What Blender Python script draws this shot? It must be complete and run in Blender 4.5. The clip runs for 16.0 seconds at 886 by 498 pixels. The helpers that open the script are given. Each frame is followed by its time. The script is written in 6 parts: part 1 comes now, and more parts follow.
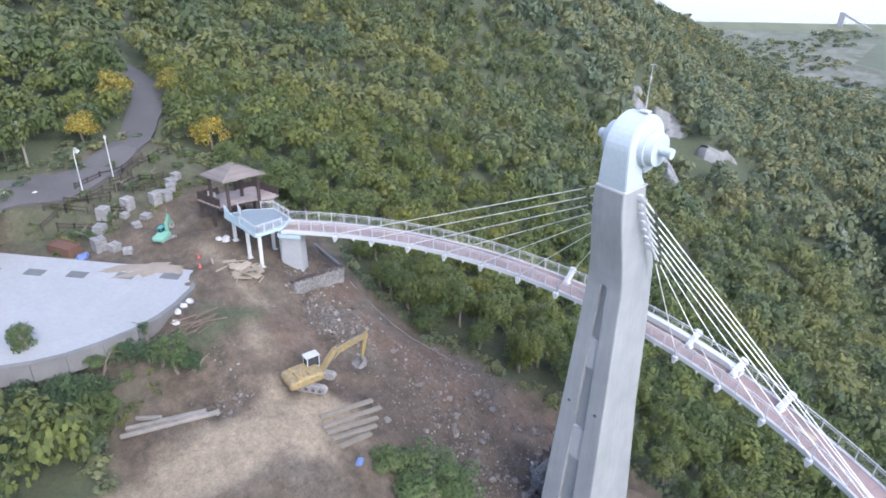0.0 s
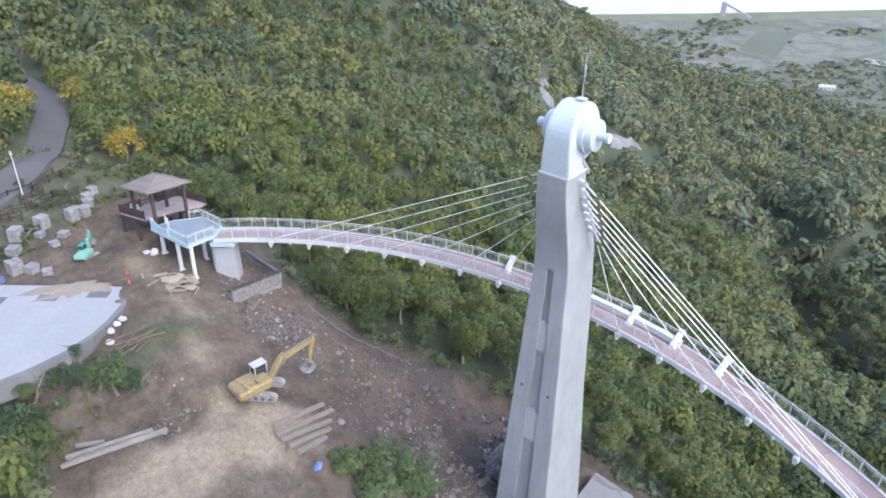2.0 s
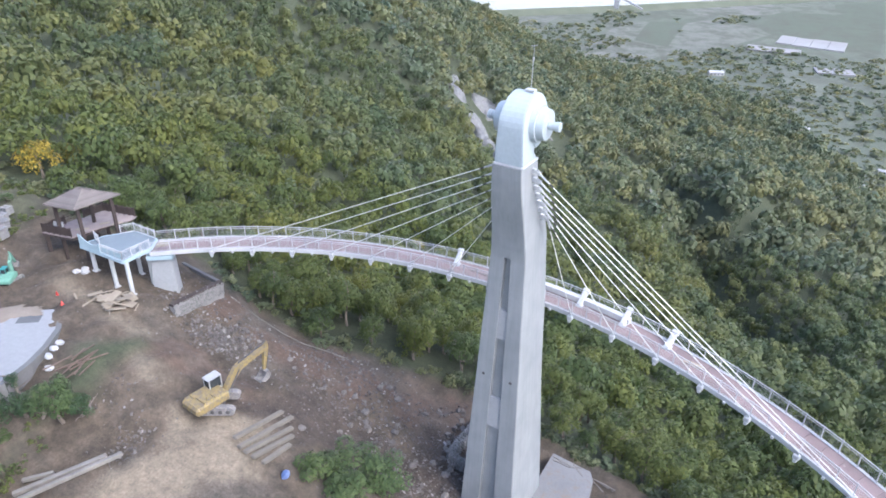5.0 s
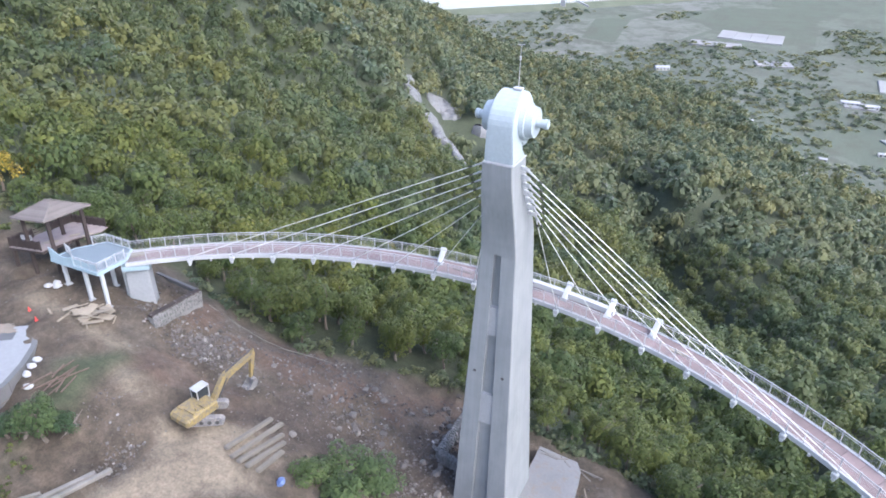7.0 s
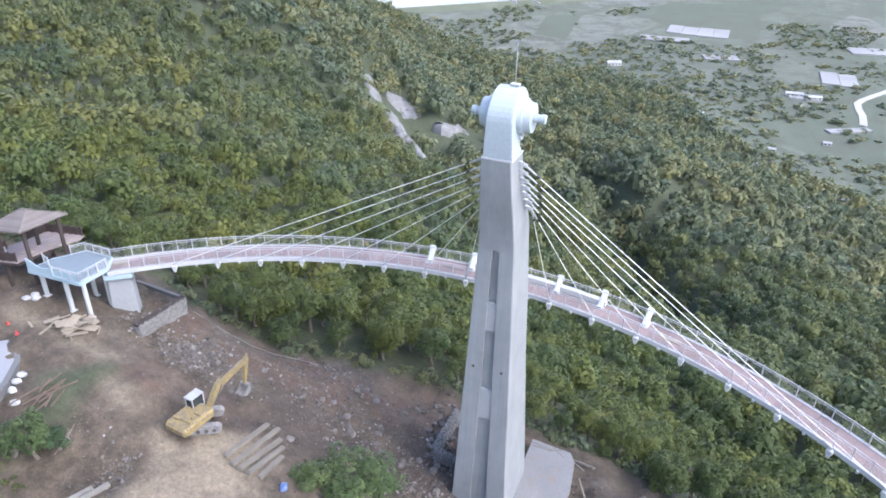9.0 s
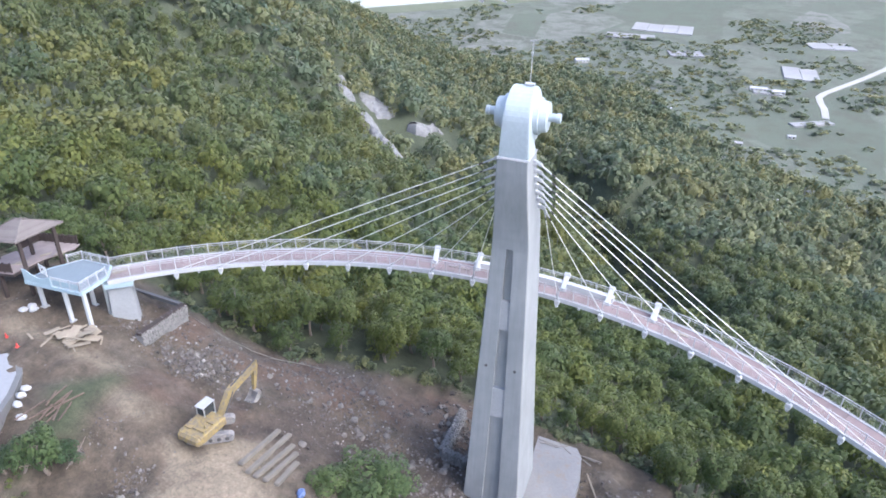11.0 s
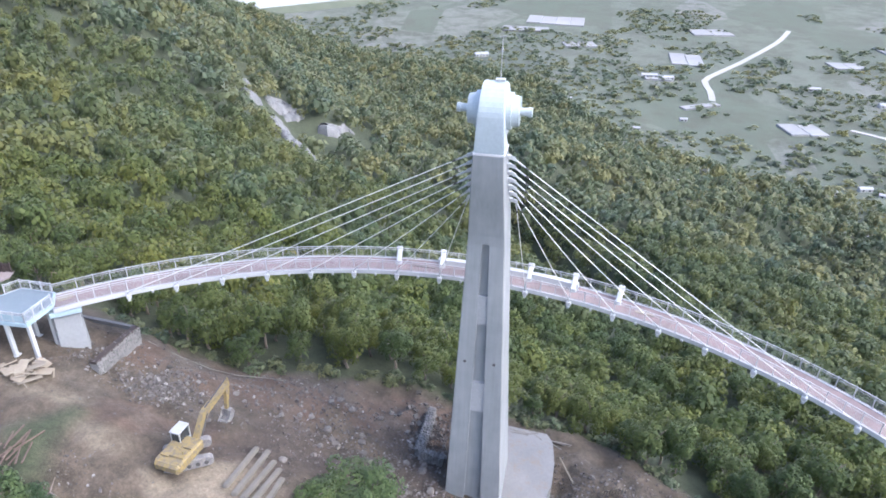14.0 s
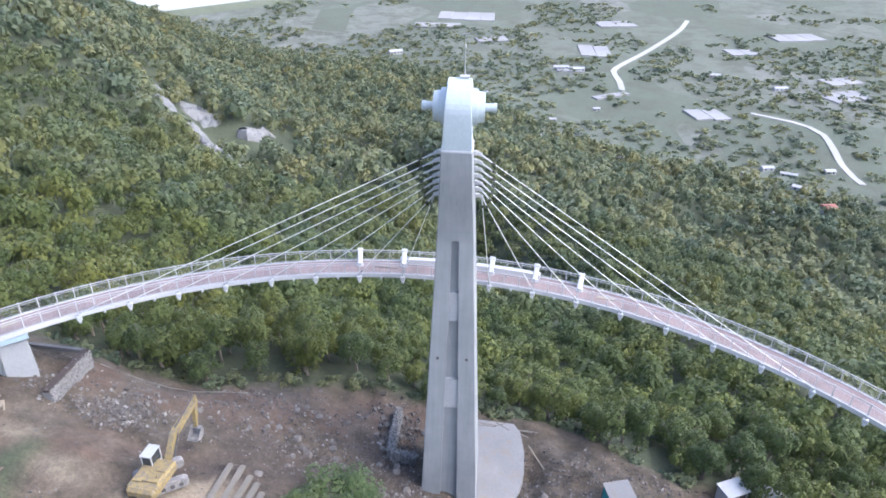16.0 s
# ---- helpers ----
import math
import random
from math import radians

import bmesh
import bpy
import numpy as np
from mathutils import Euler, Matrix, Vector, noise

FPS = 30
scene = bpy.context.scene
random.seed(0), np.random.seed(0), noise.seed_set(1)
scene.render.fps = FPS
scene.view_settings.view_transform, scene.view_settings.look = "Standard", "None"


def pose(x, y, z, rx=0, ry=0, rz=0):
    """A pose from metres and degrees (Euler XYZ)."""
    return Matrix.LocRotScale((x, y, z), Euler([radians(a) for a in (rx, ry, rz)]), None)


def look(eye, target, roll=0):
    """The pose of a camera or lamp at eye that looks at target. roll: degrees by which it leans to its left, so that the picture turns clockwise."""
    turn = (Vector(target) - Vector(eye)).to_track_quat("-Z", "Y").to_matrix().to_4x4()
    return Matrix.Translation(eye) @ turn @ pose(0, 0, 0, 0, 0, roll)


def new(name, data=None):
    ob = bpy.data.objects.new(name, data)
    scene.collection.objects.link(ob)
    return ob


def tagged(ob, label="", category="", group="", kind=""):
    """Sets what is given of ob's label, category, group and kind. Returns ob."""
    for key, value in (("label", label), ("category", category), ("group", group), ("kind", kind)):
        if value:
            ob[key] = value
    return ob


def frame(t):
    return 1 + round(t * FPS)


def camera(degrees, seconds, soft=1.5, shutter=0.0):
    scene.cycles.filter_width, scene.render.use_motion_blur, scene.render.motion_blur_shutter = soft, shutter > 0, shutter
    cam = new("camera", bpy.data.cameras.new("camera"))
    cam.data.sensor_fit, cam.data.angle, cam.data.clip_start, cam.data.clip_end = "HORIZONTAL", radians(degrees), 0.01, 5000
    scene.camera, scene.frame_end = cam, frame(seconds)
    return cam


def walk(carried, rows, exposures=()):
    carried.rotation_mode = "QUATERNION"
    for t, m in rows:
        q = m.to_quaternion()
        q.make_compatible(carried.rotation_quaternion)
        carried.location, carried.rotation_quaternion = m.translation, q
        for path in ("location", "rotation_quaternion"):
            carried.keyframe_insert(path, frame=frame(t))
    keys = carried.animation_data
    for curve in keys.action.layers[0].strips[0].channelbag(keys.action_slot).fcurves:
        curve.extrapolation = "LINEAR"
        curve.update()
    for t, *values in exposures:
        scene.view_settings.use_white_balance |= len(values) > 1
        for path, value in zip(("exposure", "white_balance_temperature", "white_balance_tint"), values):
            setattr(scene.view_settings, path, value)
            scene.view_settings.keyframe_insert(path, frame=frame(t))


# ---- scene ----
cam = camera(64.96, 16.0, soft=1.75)
ROWS = [
    (0.0, 23.47, -39.20, 55.91, 61.13, -1.36, 46.91),
    (0.5, 23.10, -39.80, 55.83, 61.18, -1.33, 44.95),
    (1.0, 22.74, -40.31, 55.80, 61.21, -1.29, 42.96),
    (1.5, 22.42, -40.77, 55.76, 61.21, -1.25, 41.00),
    (2.0, 22.07, -41.24, 55.75, 61.23, -1.23, 39.02),
    (2.5, 21.74, -41.63, 55.67, 61.26, -1.20, 37.14),
    (3.0, 21.36, -42.00, 55.63, 61.26, -1.20, 35.45),
    (3.5, 20.99, -42.38, 55.63, 61.25, -1.16, 34.11),
    (4.0, 20.63, -42.74, 55.62, 61.26, -1.13, 32.91),
    (6.5, 18.13, -44.63, 55.69, 61.31, -1.06, 28.39),
    (7.0, 17.52, -45.05, 55.71, 61.33, -1.02, 26.96),
    (7.5, 16.87, -45.48, 55.71, 61.33, -0.98, 25.52),
    (8.0, 16.18, -45.80, 55.66, 61.31, -0.96, 24.36),
    (8.5, 15.49, -46.18, 55.64, 61.29, -0.97, 23.65),
    (9.0, 14.72, -46.51, 55.60, 61.29, -0.99, 23.06),
    (11.5, 10.69, -48.00, 55.63, 61.27, -0.96, 19.22),
    (12.0, 9.88, -48.24, 55.63, 61.25, -0.95, 17.88),
    (12.5, 9.01, -48.46, 55.63, 61.22, -0.93, 16.54),
    (13.0, 8.12, -48.67, 55.60, 61.23, -0.90, 15.17),
    (13.5, 7.27, -48.88, 55.61, 61.22, -0.86, 13.57),
    (14.0, 6.41, -49.07, 55.61, 61.20, -0.84, 11.90),
    (14.5, 5.50, -49.25, 55.61, 61.18, -0.79, 10.18),
    (15.0, 4.61, -49.43, 55.61, 61.16, -0.76, 8.37),
    (15.5, 3.67, -49.53, 55.59, 61.14, -0.76, 6.51),
    (16.0, 2.70, -49.65, 55.63, 61.10, -0.79, 4.68),
]
walk(cam, [(t, pose(x, y, z, rx, ry, rz)) for t, x, y, z, rx, ry, rz in ROWS], [(0.0, 1.56, 5420, 13), (16.0, 1.74, 5420, 14)])

# ---- light ----
world = bpy.data.worlds.new("sky_world")
scene.world = world
world.use_nodes = True
wn = world.node_tree.nodes
wl = world.node_tree.links
wn.clear()
sky = wn.new("ShaderNodeTexSky")
sky.sky_type = "NISHITA"
sky.sun_disc = False
SUN_EL, SUN_AZ = 45.0, 100.0      # degrees; azimuth clockwise from +y
sky.sun_elevation = radians(SUN_EL)
sky.sun_rotation = radians(SUN_AZ)
sky.air_density, sky.dust_density, sky.ozone_density = 1.0, 5.0, 1.0
bg = wn.new("ShaderNodeBackground")
bg.inputs["Strength"].default_value = 0.15
wo = wn.new("ShaderNodeOutputWorld")
wl.new(sky.outputs[0], bg.inputs["Color"])
wl.new(bg.outputs[0], wo.inputs["Surface"])
sun_data = bpy.data.lights.new("sun", "SUN")
sun_data.energy, sun_data.angle, sun_data.color = 0.5, radians(60), (1.0, 0.95, 0.87)
sun = new("sun", sun_data)
_sd = Vector((math.sin(radians(SUN_AZ)) * math.cos(radians(SUN_EL)), math.cos(radians(SUN_AZ)) * math.cos(radians(SUN_EL)), math.sin(radians(SUN_EL))))
sun.matrix_world = look(_sd * 200, (0, 0, 0))

# ---- materials ----
def shader(name, rough=0.8, metal=0.0):
    m = bpy.data.materials.new(name)
    m.use_nodes = True
    n, l = m.node_tree.nodes, m.node_tree.links
    b = n["Principled BSDF"]
    b.inputs["Roughness"].default_value = rough
    b.inputs["Metallic"].default_value = metal
    return m, n, l, b


def coords(n, l, scale, world_space=False, stretch=(1, 1, 1)):
    if world_space:
        src = n.new("ShaderNodeNewGeometry").outputs["Position"]
    else:
        src = n.new("ShaderNodeTexCoord").outputs["Object"]
    mp = n.new("ShaderNodeMapping")
    mp.inputs["Scale"].default_value = [scale * s for s in stretch]
    l.new(src, mp.inputs["Vector"])
    return mp.outputs["Vector"]


def noise_tex(n, l, vec, scale=1.0, detail=5.0, rough=0.6):
    t = n.new("ShaderNodeTexNoise")
    t.inputs["Scale"].default_value = scale
    t.inputs["Detail"].default_value = detail
    t.inputs["Roughness"].default_value = rough
    l.new(vec, t.inputs["Vector"])
    return t.outputs["Fac"]


def ramp(n, l, fac, stops):
    r = n.new("ShaderNodeValToRGB")
    e = r.color_ramp.elements
    while len(e) < len(stops):
        e.new(0.5)
    for el, (p, c) in zip(e, stops):
        el.position, el.color = p, (*c, 1)
    l.new(fac, r.inputs["Fac"])
    return r.outputs["Color"]


def mixc(n, l, fac, a, b, mode="MIX"):
    m = n.new("ShaderNodeMix")
    m.data_type, m.blend_type = "RGBA", mode
    for sock, val in ((m.inputs["Factor"], fac), (m.inputs[6], a), (m.inputs[7], b)):
        if isinstance(val, bpy.types.NodeSocket):
            l.new(val, sock)
        elif isinstance(val, (int, float)):
            sock.default_value = val
        else:
            sock.default_value = (*val, 1)
    return m.outputs[2]


def bump(n, l, b, fac, strength=0.3, dist=0.05):
    bp = n.new("ShaderNodeBump")
    bp.inputs["Strength"].default_value = strength
    bp.inputs["Distance"].default_value = dist
    l.new(fac, bp.inputs["Height"])
    l.new(bp.outputs[0], b.inputs["Normal"])


def worn(name, c1, c2, scale=1.0, rough=0.8, metal=0.0, dirt=None, dirt_at=0.62, bump_s=0.25, bump_d=0.03, stretch=(1, 1, 1), rand=0.0):
    """A surface with two colours in a broad noise, fine grain, and optional dirt patches."""
    m, n, l, b = shader(name, rough, metal)
    v = coords(n, l, scale, stretch=stretch)
    big = noise_tex(n, l, v, 0.6, 4)
    fine = noise_tex(n, l, v, 9.0, 6, 0.7)
    col = mixc(n, l, ramp(n, l, big, [(0.3, (0, 0, 0)), (0.7, (1, 1, 1))]), c1, c2)
    col = mixc(n, l, 0.35, col, ramp(n, l, fine, [(0.25, (0.45, 0.45, 0.45)), (0.75, (1, 1, 1))]), "MULTIPLY")
    if dirt:
        d = noise_tex(n, l, v, 2.3, 7, 0.75)
        col = mixc(n, l, ramp(n, l, d, [(dirt_at, (0, 0, 0)), (dirt_at + 0.12, (1, 1, 1))]), col, dirt)
    if rand:
        oi = n.new("ShaderNodeObjectInfo")
        col = mixc(n, l, rand, col, ramp(n, l, oi.outputs["Random"], [(0, (0.45, 0.45, 0.45)), (1, (1.0, 1.0, 1.0))]), "MULTIPLY")
    l.new(col, b.inputs["Base Color"])
    bump(n, l, b, fine, bump_s, bump_d)
    return m


def concrete_mat():
    m, n, l, b = shader("cast_concrete", 0.85)
    v = coords(n, l, 1.0)
    big = noise_tex(n, l, v, 0.35, 5)
    streak = noise_tex(n, l, coords(n, l, 1.0, stretch=(2.2, 2.2, 0.12)), 1.5, 5)
    fine = noise_tex(n, l, v, 14.0, 6, 0.7)
    col = ramp(n, l, big, [(0.3, (0.22, 0.232, 0.236)), (0.7, (0.275, 0.286, 0.289))])
    col = mixc(n, l, 0.5, col, ramp(n, l, streak, [(0.35, (0.8, 0.8, 0.8)), (0.6, (1, 1, 1))]), "MULTIPLY")
    # cast joints every few metres up the shaft
    tc = n.new("ShaderNodeTexCoord")
    sx = n.new("ShaderNodeSeparateXYZ")
    l.new(tc.outputs["Object"], sx.inputs[0])
    md = n.new("ShaderNodeMath"); md.operation = "MODULO"; md.inputs[1].default_value = 3.6
    l.new(sx.outputs["Z"], md.inputs[0])
    lt = n.new("ShaderNodeMath"); lt.operation = "LESS_THAN"; lt.inputs[1].default_value = 0.05
    l.new(md.outputs[0], lt.inputs[0])
    sc = n.new("ShaderNodeMath"); sc.operation = "MULTIPLY"; sc.inputs[1].default_value = 0.35
    l.new(lt.outputs[0], sc.inputs[0])
    col = mixc(n, l, sc.outputs[0], col, (0.22, 0.22, 0.23))
    col = mixc(n, l, 0.2, col, ramp(n, l, fine, [(0.3, (0.6, 0.6, 0.6)), (0.7, (1, 1, 1))]), "MULTIPLY")
    l.new(col, b.inputs["Base Color"])
    bump(n, l, b, fine, 0.2, 0.02)
    return m


def leaf_mat(name, dark, mid, light, rand_obj=False):
    """Leaves: each spray its own shade, each crown its own tone, and broad drifts of tone over the hill."""
    m, n, l, b = shader(name, 0.55)
    g = n.new("ShaderNodeNewGeometry")
    patch = noise_tex(n, l, coords(n, l, 1.0, True), 0.02, 3)
    col = ramp(n, l, g.outputs["Random Per Island"], [(0.0, dark), (0.5, mid), (1.0, light)])
    if rand_obj:
        tone = n.new("ShaderNodeObjectInfo").outputs["Random"]
    else:
        at = n.new("ShaderNodeAttribute")
        at.attribute_name = "tone"
        tone = at.outputs["Fac"]
    col = mixc(n, l, 0.9, col, ramp(n, l, tone, [(0.0, (0.6, 0.74, 0.82)), (0.35, (0.86, 0.94, 0.93)), (0.75, (1.12, 1.09, 0.97)), (1.0, (1.32, 1.24, 0.97))]), "MULTIPLY")
    col = mixc(n, l, 0.7, col, ramp(n, l, patch, [(0.35, (0.75, 0.87, 0.95)), (0.65, (1.25, 1.12, 0.85))]), "MULTIPLY")
    l.new(col, b.inputs["Base Color"])
    b.inputs["Specular IOR Level"].default_value = 0.22
    # Sheen lays a thin pale veil over the leaves in place of haze.
    b.inputs["Sheen Weight"].default_value = 0.12
    b.inputs["Sheen Roughness"].default_value = 0.6
    tl = n.new("ShaderNodeBsdfTranslucent")
    l.new(col, tl.inputs["Color"])
    mx = n.new("ShaderNodeMixShader")
    mx.inputs["Fac"].default_value = 0.42
    l.new(b.outputs[0], mx.inputs[1])
    l.new(tl.outputs[0], mx.inputs[2])
    l.new(mx.outputs[0], n["Material Output"].inputs["Surface"])
    return m


def ground_mat():
    """Dug earth near the works, a dusty track, and leaf litter under the woods."""
    m, n, l, b = shader("hillside_earth", 0.95)
    v = coords(n, l, 1.0)
    big = noise_tex(n, l, v, 0.09, 5)
    mid = noise_tex(n, l, v, 0.5, 6, 0.65)
    fine = noise_tex(n, l, v, 5.0, 6, 0.75)
    soil = ramp(n, l, mid, [(0.3, (0.046, 0.036, 0.025)), (0.5, (0.084, 0.066, 0.046)), (0.7, (0.134, 0.107, 0.076))])
    red = ramp(n, l, mid, [(0.3, (0.085, 0.057, 0.041)), (0.7, (0.135, 0.096, 0.07))])
    ruddy = n.new("ShaderNodeAttribute"); ruddy.attribute_name = "ruddy"
    col = mixc(n, l, ruddy.outputs["Fac"], soil, red)
    grey = ramp(n, l, mid, [(0.3, (0.062, 0.053, 0.041)), (0.7, (0.124, 0.108, 0.086))])
    col = mixc(n, l, ramp(n, l, big, [(0.5, (0, 0, 0)), (0.66, (0.85, 0.85, 0.85))]), col, grey)
    dug = n.new("ShaderNodeAttribute"); dug.attribute_name = "dug"
    col = mixc(n, l, dug.outputs["Fac"], col, ramp(n, l, mid, [(0.3, (0.046, 0.035, 0.027)), (0.7, (0.085, 0.067, 0.052))]))
    track = n.new("ShaderNodeAttribute"); track.attribute_name = "track"
    dust = ramp(n, l, mid, [(0.3, (0.185, 0.15, 0.104)), (0.7, (0.255, 0.212, 0.152))])
    col = mixc(n, l, track.outputs["Fac"], col, dust)
    wood = n.new("ShaderNodeAttribute"); wood.attribute_name = "wood"
    litter = ramp(n, l, mid, [(0.3, (0.042, 0.052, 0.027)), (0.7, (0.07, 0.081, 0.042))])
    col = mixc(n, l, wood.outputs["Fac"], col, litter)
    # farmland of the plain: pale plots, green plots and scrub
    vo = n.new("ShaderNodeTexVoronoi")
    vo.inputs["Scale"].default_value = 0.011
    l.new(coords(n, l, 1.0, stretch=(1, 0.55, 0)), vo.inputs["Vector"])
    sep = n.new("ShaderNodeSeparateColor")
    l.new(vo.outputs["Color"], sep.inputs[0])
    plots = ramp(n, l, sep.outputs["Red"], [(0.0, (0.09, 0.108, 0.074)), (0.4, (0.104, 0.121, 0.086)), (0.75, (0.126, 0.139, 0.105)), (1.0, (0.165, 0.169, 0.144))])
    scrub = noise_tex(n, l, v, 0.035, 6, 0.7)
    plots = mixc(n, l, ramp(n, l, scrub, [(0.45, (0, 0, 0)), (0.6, (1, 1, 1))]), plots, (0.088, 0.097, 0.068))
    plain = n.new("ShaderNodeAttribute"); plain.attribute_name = "plain"
    col = mixc(n, l, plain.outputs["Fac"], col, plots)
    clod = noise_tex(n, l, v, 1.7, 5, 0.7)
    col = mixc(n, l, 0.6, col, ramp(n, l, clod, [(0.3, (0.55, 0.54, 0.53)), (0.68, (1.3, 1.3, 1.3))]), "MULTIPLY")
    col = mixc(n, l, 0.7, col, ramp(n, l, fine, [(0.3, (0.5, 0.5, 0.5)), (0.7, (1.3, 1.3, 1.3))]), "MULTIPLY")
    l.new(col, b.inputs["Base Color"])
    bump(n, l, b, fine, 0.8, 0.16)
    return m


MAT = {}
MAT["concrete"] = concrete_mat()
MAT["white_steel"] = worn("white_painted_steel", (0.5, 0.508, 0.505), (0.44, 0.45, 0.45), 0.8, 0.4, dirt=(0.4, 0.4, 0.39), dirt_at=0.66, bump_s=0.05)
MAT["scroll"] = worn("pale_blue_white_paint", (0.43, 0.48, 0.5), (0.39, 0.445, 0.465), 0.4, 0.45, dirt=(0.5, 0.57, 0.6), dirt_at=0.66, bump_s=0.05)
MAT["cable"] = worn("white_cable_sheath", (0.78, 0.78, 0.73), (0.7, 0.7, 0.65), 1, 0.45, bump_s=0.03)
MAT["deck"] = worn("reddish_deck_boards", (0.27, 0.2, 0.187), (0.215, 0.163, 0.153), 0.8, 0.75, dirt=(0.42, 0.36, 0.33), rand=0.35)
MAT["platform"] = worn("blue_grey_coating", (0.15, 0.185, 0.21), (0.19, 0.225, 0.245), 0.7, 0.6, dirt=(0.26, 0.28, 0.285))
# Leaves for far wood, plain and scrub: haze put into a paler, greyer colour.
LEAF_HAZED = ((0.13, 0.145, 0.08), (0.146, 0.16, 0.09), (0.166, 0.18, 0.1))
MAT["leaf"] = leaf_mat("woodland_leaves", *LEAF_HAZED)
# Hillside leaves: a step between the hazed far colour and the near green.
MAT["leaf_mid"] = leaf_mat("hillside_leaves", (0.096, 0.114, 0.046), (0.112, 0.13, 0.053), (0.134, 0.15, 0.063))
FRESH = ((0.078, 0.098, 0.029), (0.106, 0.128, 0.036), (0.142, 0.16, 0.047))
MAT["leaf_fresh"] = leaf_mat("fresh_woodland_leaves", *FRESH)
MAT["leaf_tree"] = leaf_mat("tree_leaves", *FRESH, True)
MAT["leaf_bush"] = leaf_mat("shrub_leaves", (0.056, 0.088, 0.036), (0.078, 0.115, 0.046), (0.11, 0.15, 0.06), True)
MAT["leaf_yellow"] = leaf_mat("yellow_blossom", (0.09, 0.1, 0.025), (0.24, 0.19, 0.035), (0.42, 0.33, 0.06), True)
MAT["bark"] = worn("grey_brown_bark", (0.16, 0.13, 0.1), (0.24, 0.2, 0.17), 3, 0.9, stretch=(1, 1, 0.3))
MAT["white_slab"] = worn("pale_concrete_slab", (0.255, 0.26, 0.262), (0.295, 0.3, 0.302), 0.25, 0.6, dirt=(0.23, 0.238, 0.243), dirt_at=0.55, bump_s=0.05)
MAT["grey_inset"] = worn("grey_concrete_inset", (0.1, 0.103, 0.106), (0.135, 0.138, 0.14), 0.7, 0.8, dirt=(0.17, 0.162, 0.15))
MAT["pier"] = worn("grey_pier_concrete", (0.27, 0.28, 0.288), (0.34, 0.346, 0.35), 0.5, 0.85, dirt=(0.27, 0.28, 0.29))
MAT["pale_blue"] = worn("pale_blue_painted_steel", (0.33, 0.43, 0.47), (0.38, 0.475, 0.51), 0.8, 0.45, dirt=(0.7, 0.76, 0.78), bump_s=0.05)
MAT["dark_wood"] = worn("dark_brown_stained_timber", (0.035, 0.025, 0.022), (0.058, 0.042, 0.036), 2, 0.75, stretch=(1, 1, 0.2))
MAT["roof"] = worn("brown_grey_roof_shingles", (0.145, 0.125, 0.115), (0.19, 0.168, 0.155), 0.7, 0.85, dirt=(0.22, 0.2, 0.185), rand=0.5)
MAT["hut_floor"] = worn("worn_timber_floor", (0.22, 0.18, 0.17), (0.3, 0.25, 0.23), 1.2, 0.8)
MAT["plank"] = worn("pale_sawn_timber", (0.28, 0.235, 0.17), (0.36, 0.31, 0.235), 1.5, 0.8, rand=0.5)
MAT["old_wood"] = worn("weathered_grey_timber", (0.17, 0.157, 0.138), (0.235, 0.217, 0.19), 1.5, 0.85, stretch=(0.3, 1, 1), dirt=(0.13, 0.11, 0.095))
MAT["dusty"] = worn("dust_covered_timber", (0.15, 0.135, 0.113), (0.2, 0.18, 0.15), 1.2, 0.95, bump_s=0.4)
MAT["rock"] = worn("grey_rubble_stone", (0.15, 0.137, 0.122), (0.22, 0.204, 0.187), 1.3, 0.92, dirt=(0.14, 0.115, 0.093), dirt_at=0.5, bump_s=0.5, rand=0.5)
MAT["gabion"] = worn("grey_gabion_stone", (0.19, 0.186, 0.178), (0.27, 0.264, 0.252), 2, 0.9, rand=0.6, bump_s=0.5)
MAT["cliff"] = worn("pale_limestone_cliff", (0.15, 0.152, 0.153), (0.23, 0.228, 0.222), 0.15, 0.9, dirt=(0.13, 0.145, 0.1), dirt_at=0.55, bump_s=0.7, bump_d=0.6, stretch=(1.6, 1.6, 0.5))
MAT["yellow"] = worn("dusty_yellow_paint", (0.3, 0.225, 0.075), (0.23, 0.175, 0.085), 1.6, 0.6, dirt=(0.15, 0.125, 0.09), dirt_at=0.46, bump_s=0.1)
MAT["white_paint"] = worn("dusty_white_paint", (0.4, 0.4, 0.39), (0.34, 0.34, 0.33), 1.5, 0.5, bump_s=0.05)
MAT["track"] = worn("grey_steel_tracks", (0.14, 0.14, 0.145), (0.24, 0.235, 0.23), 3, 0.7, dirt=(0.33, 0.29, 0.25), dirt_at=0.5)
MAT["dark"] = worn("dark_machine_steel", (0.04, 0.04, 0.045), (0.08, 0.075, 0.07), 2, 0.6)
MAT["green"] = worn("pale_green_machine_paint", (0.19, 0.37, 0.27), (0.15, 0.31, 0.23), 1.5, 0.5, dirt=(0.27, 0.33, 0.26))
MAT["teal"] = worn("teal_painted_sheet", (0.03, 0.22, 0.22), (0.05, 0.28, 0.27), 1, 0.5)
MAT["paver"] = worn("grey_paving_blocks", (0.2, 0.197, 0.192), (0.27, 0.265, 0.258), 2.5, 0.85, dirt=(0.17, 0.168, 0.163), rand=0.4, bump_s=0.5)
MAT["rust"] = worn("rusty_brown_sheet", (0.085, 0.045, 0.03), (0.125, 0.066, 0.044), 1.0, 0.85, dirt=(0.11, 0.05, 0.035))
MAT["asphalt"] = worn("worn_grey_asphalt", (0.058, 0.056, 0.057), (0.08, 0.077, 0.078), 0.3, 0.9, dirt=(0.095, 0.09, 0.086))
MAT["tarp"] = worn("blue_tarpaulin", (0.09, 0.13, 0.26), (0.12, 0.165, 0.31), 2, 0.5)
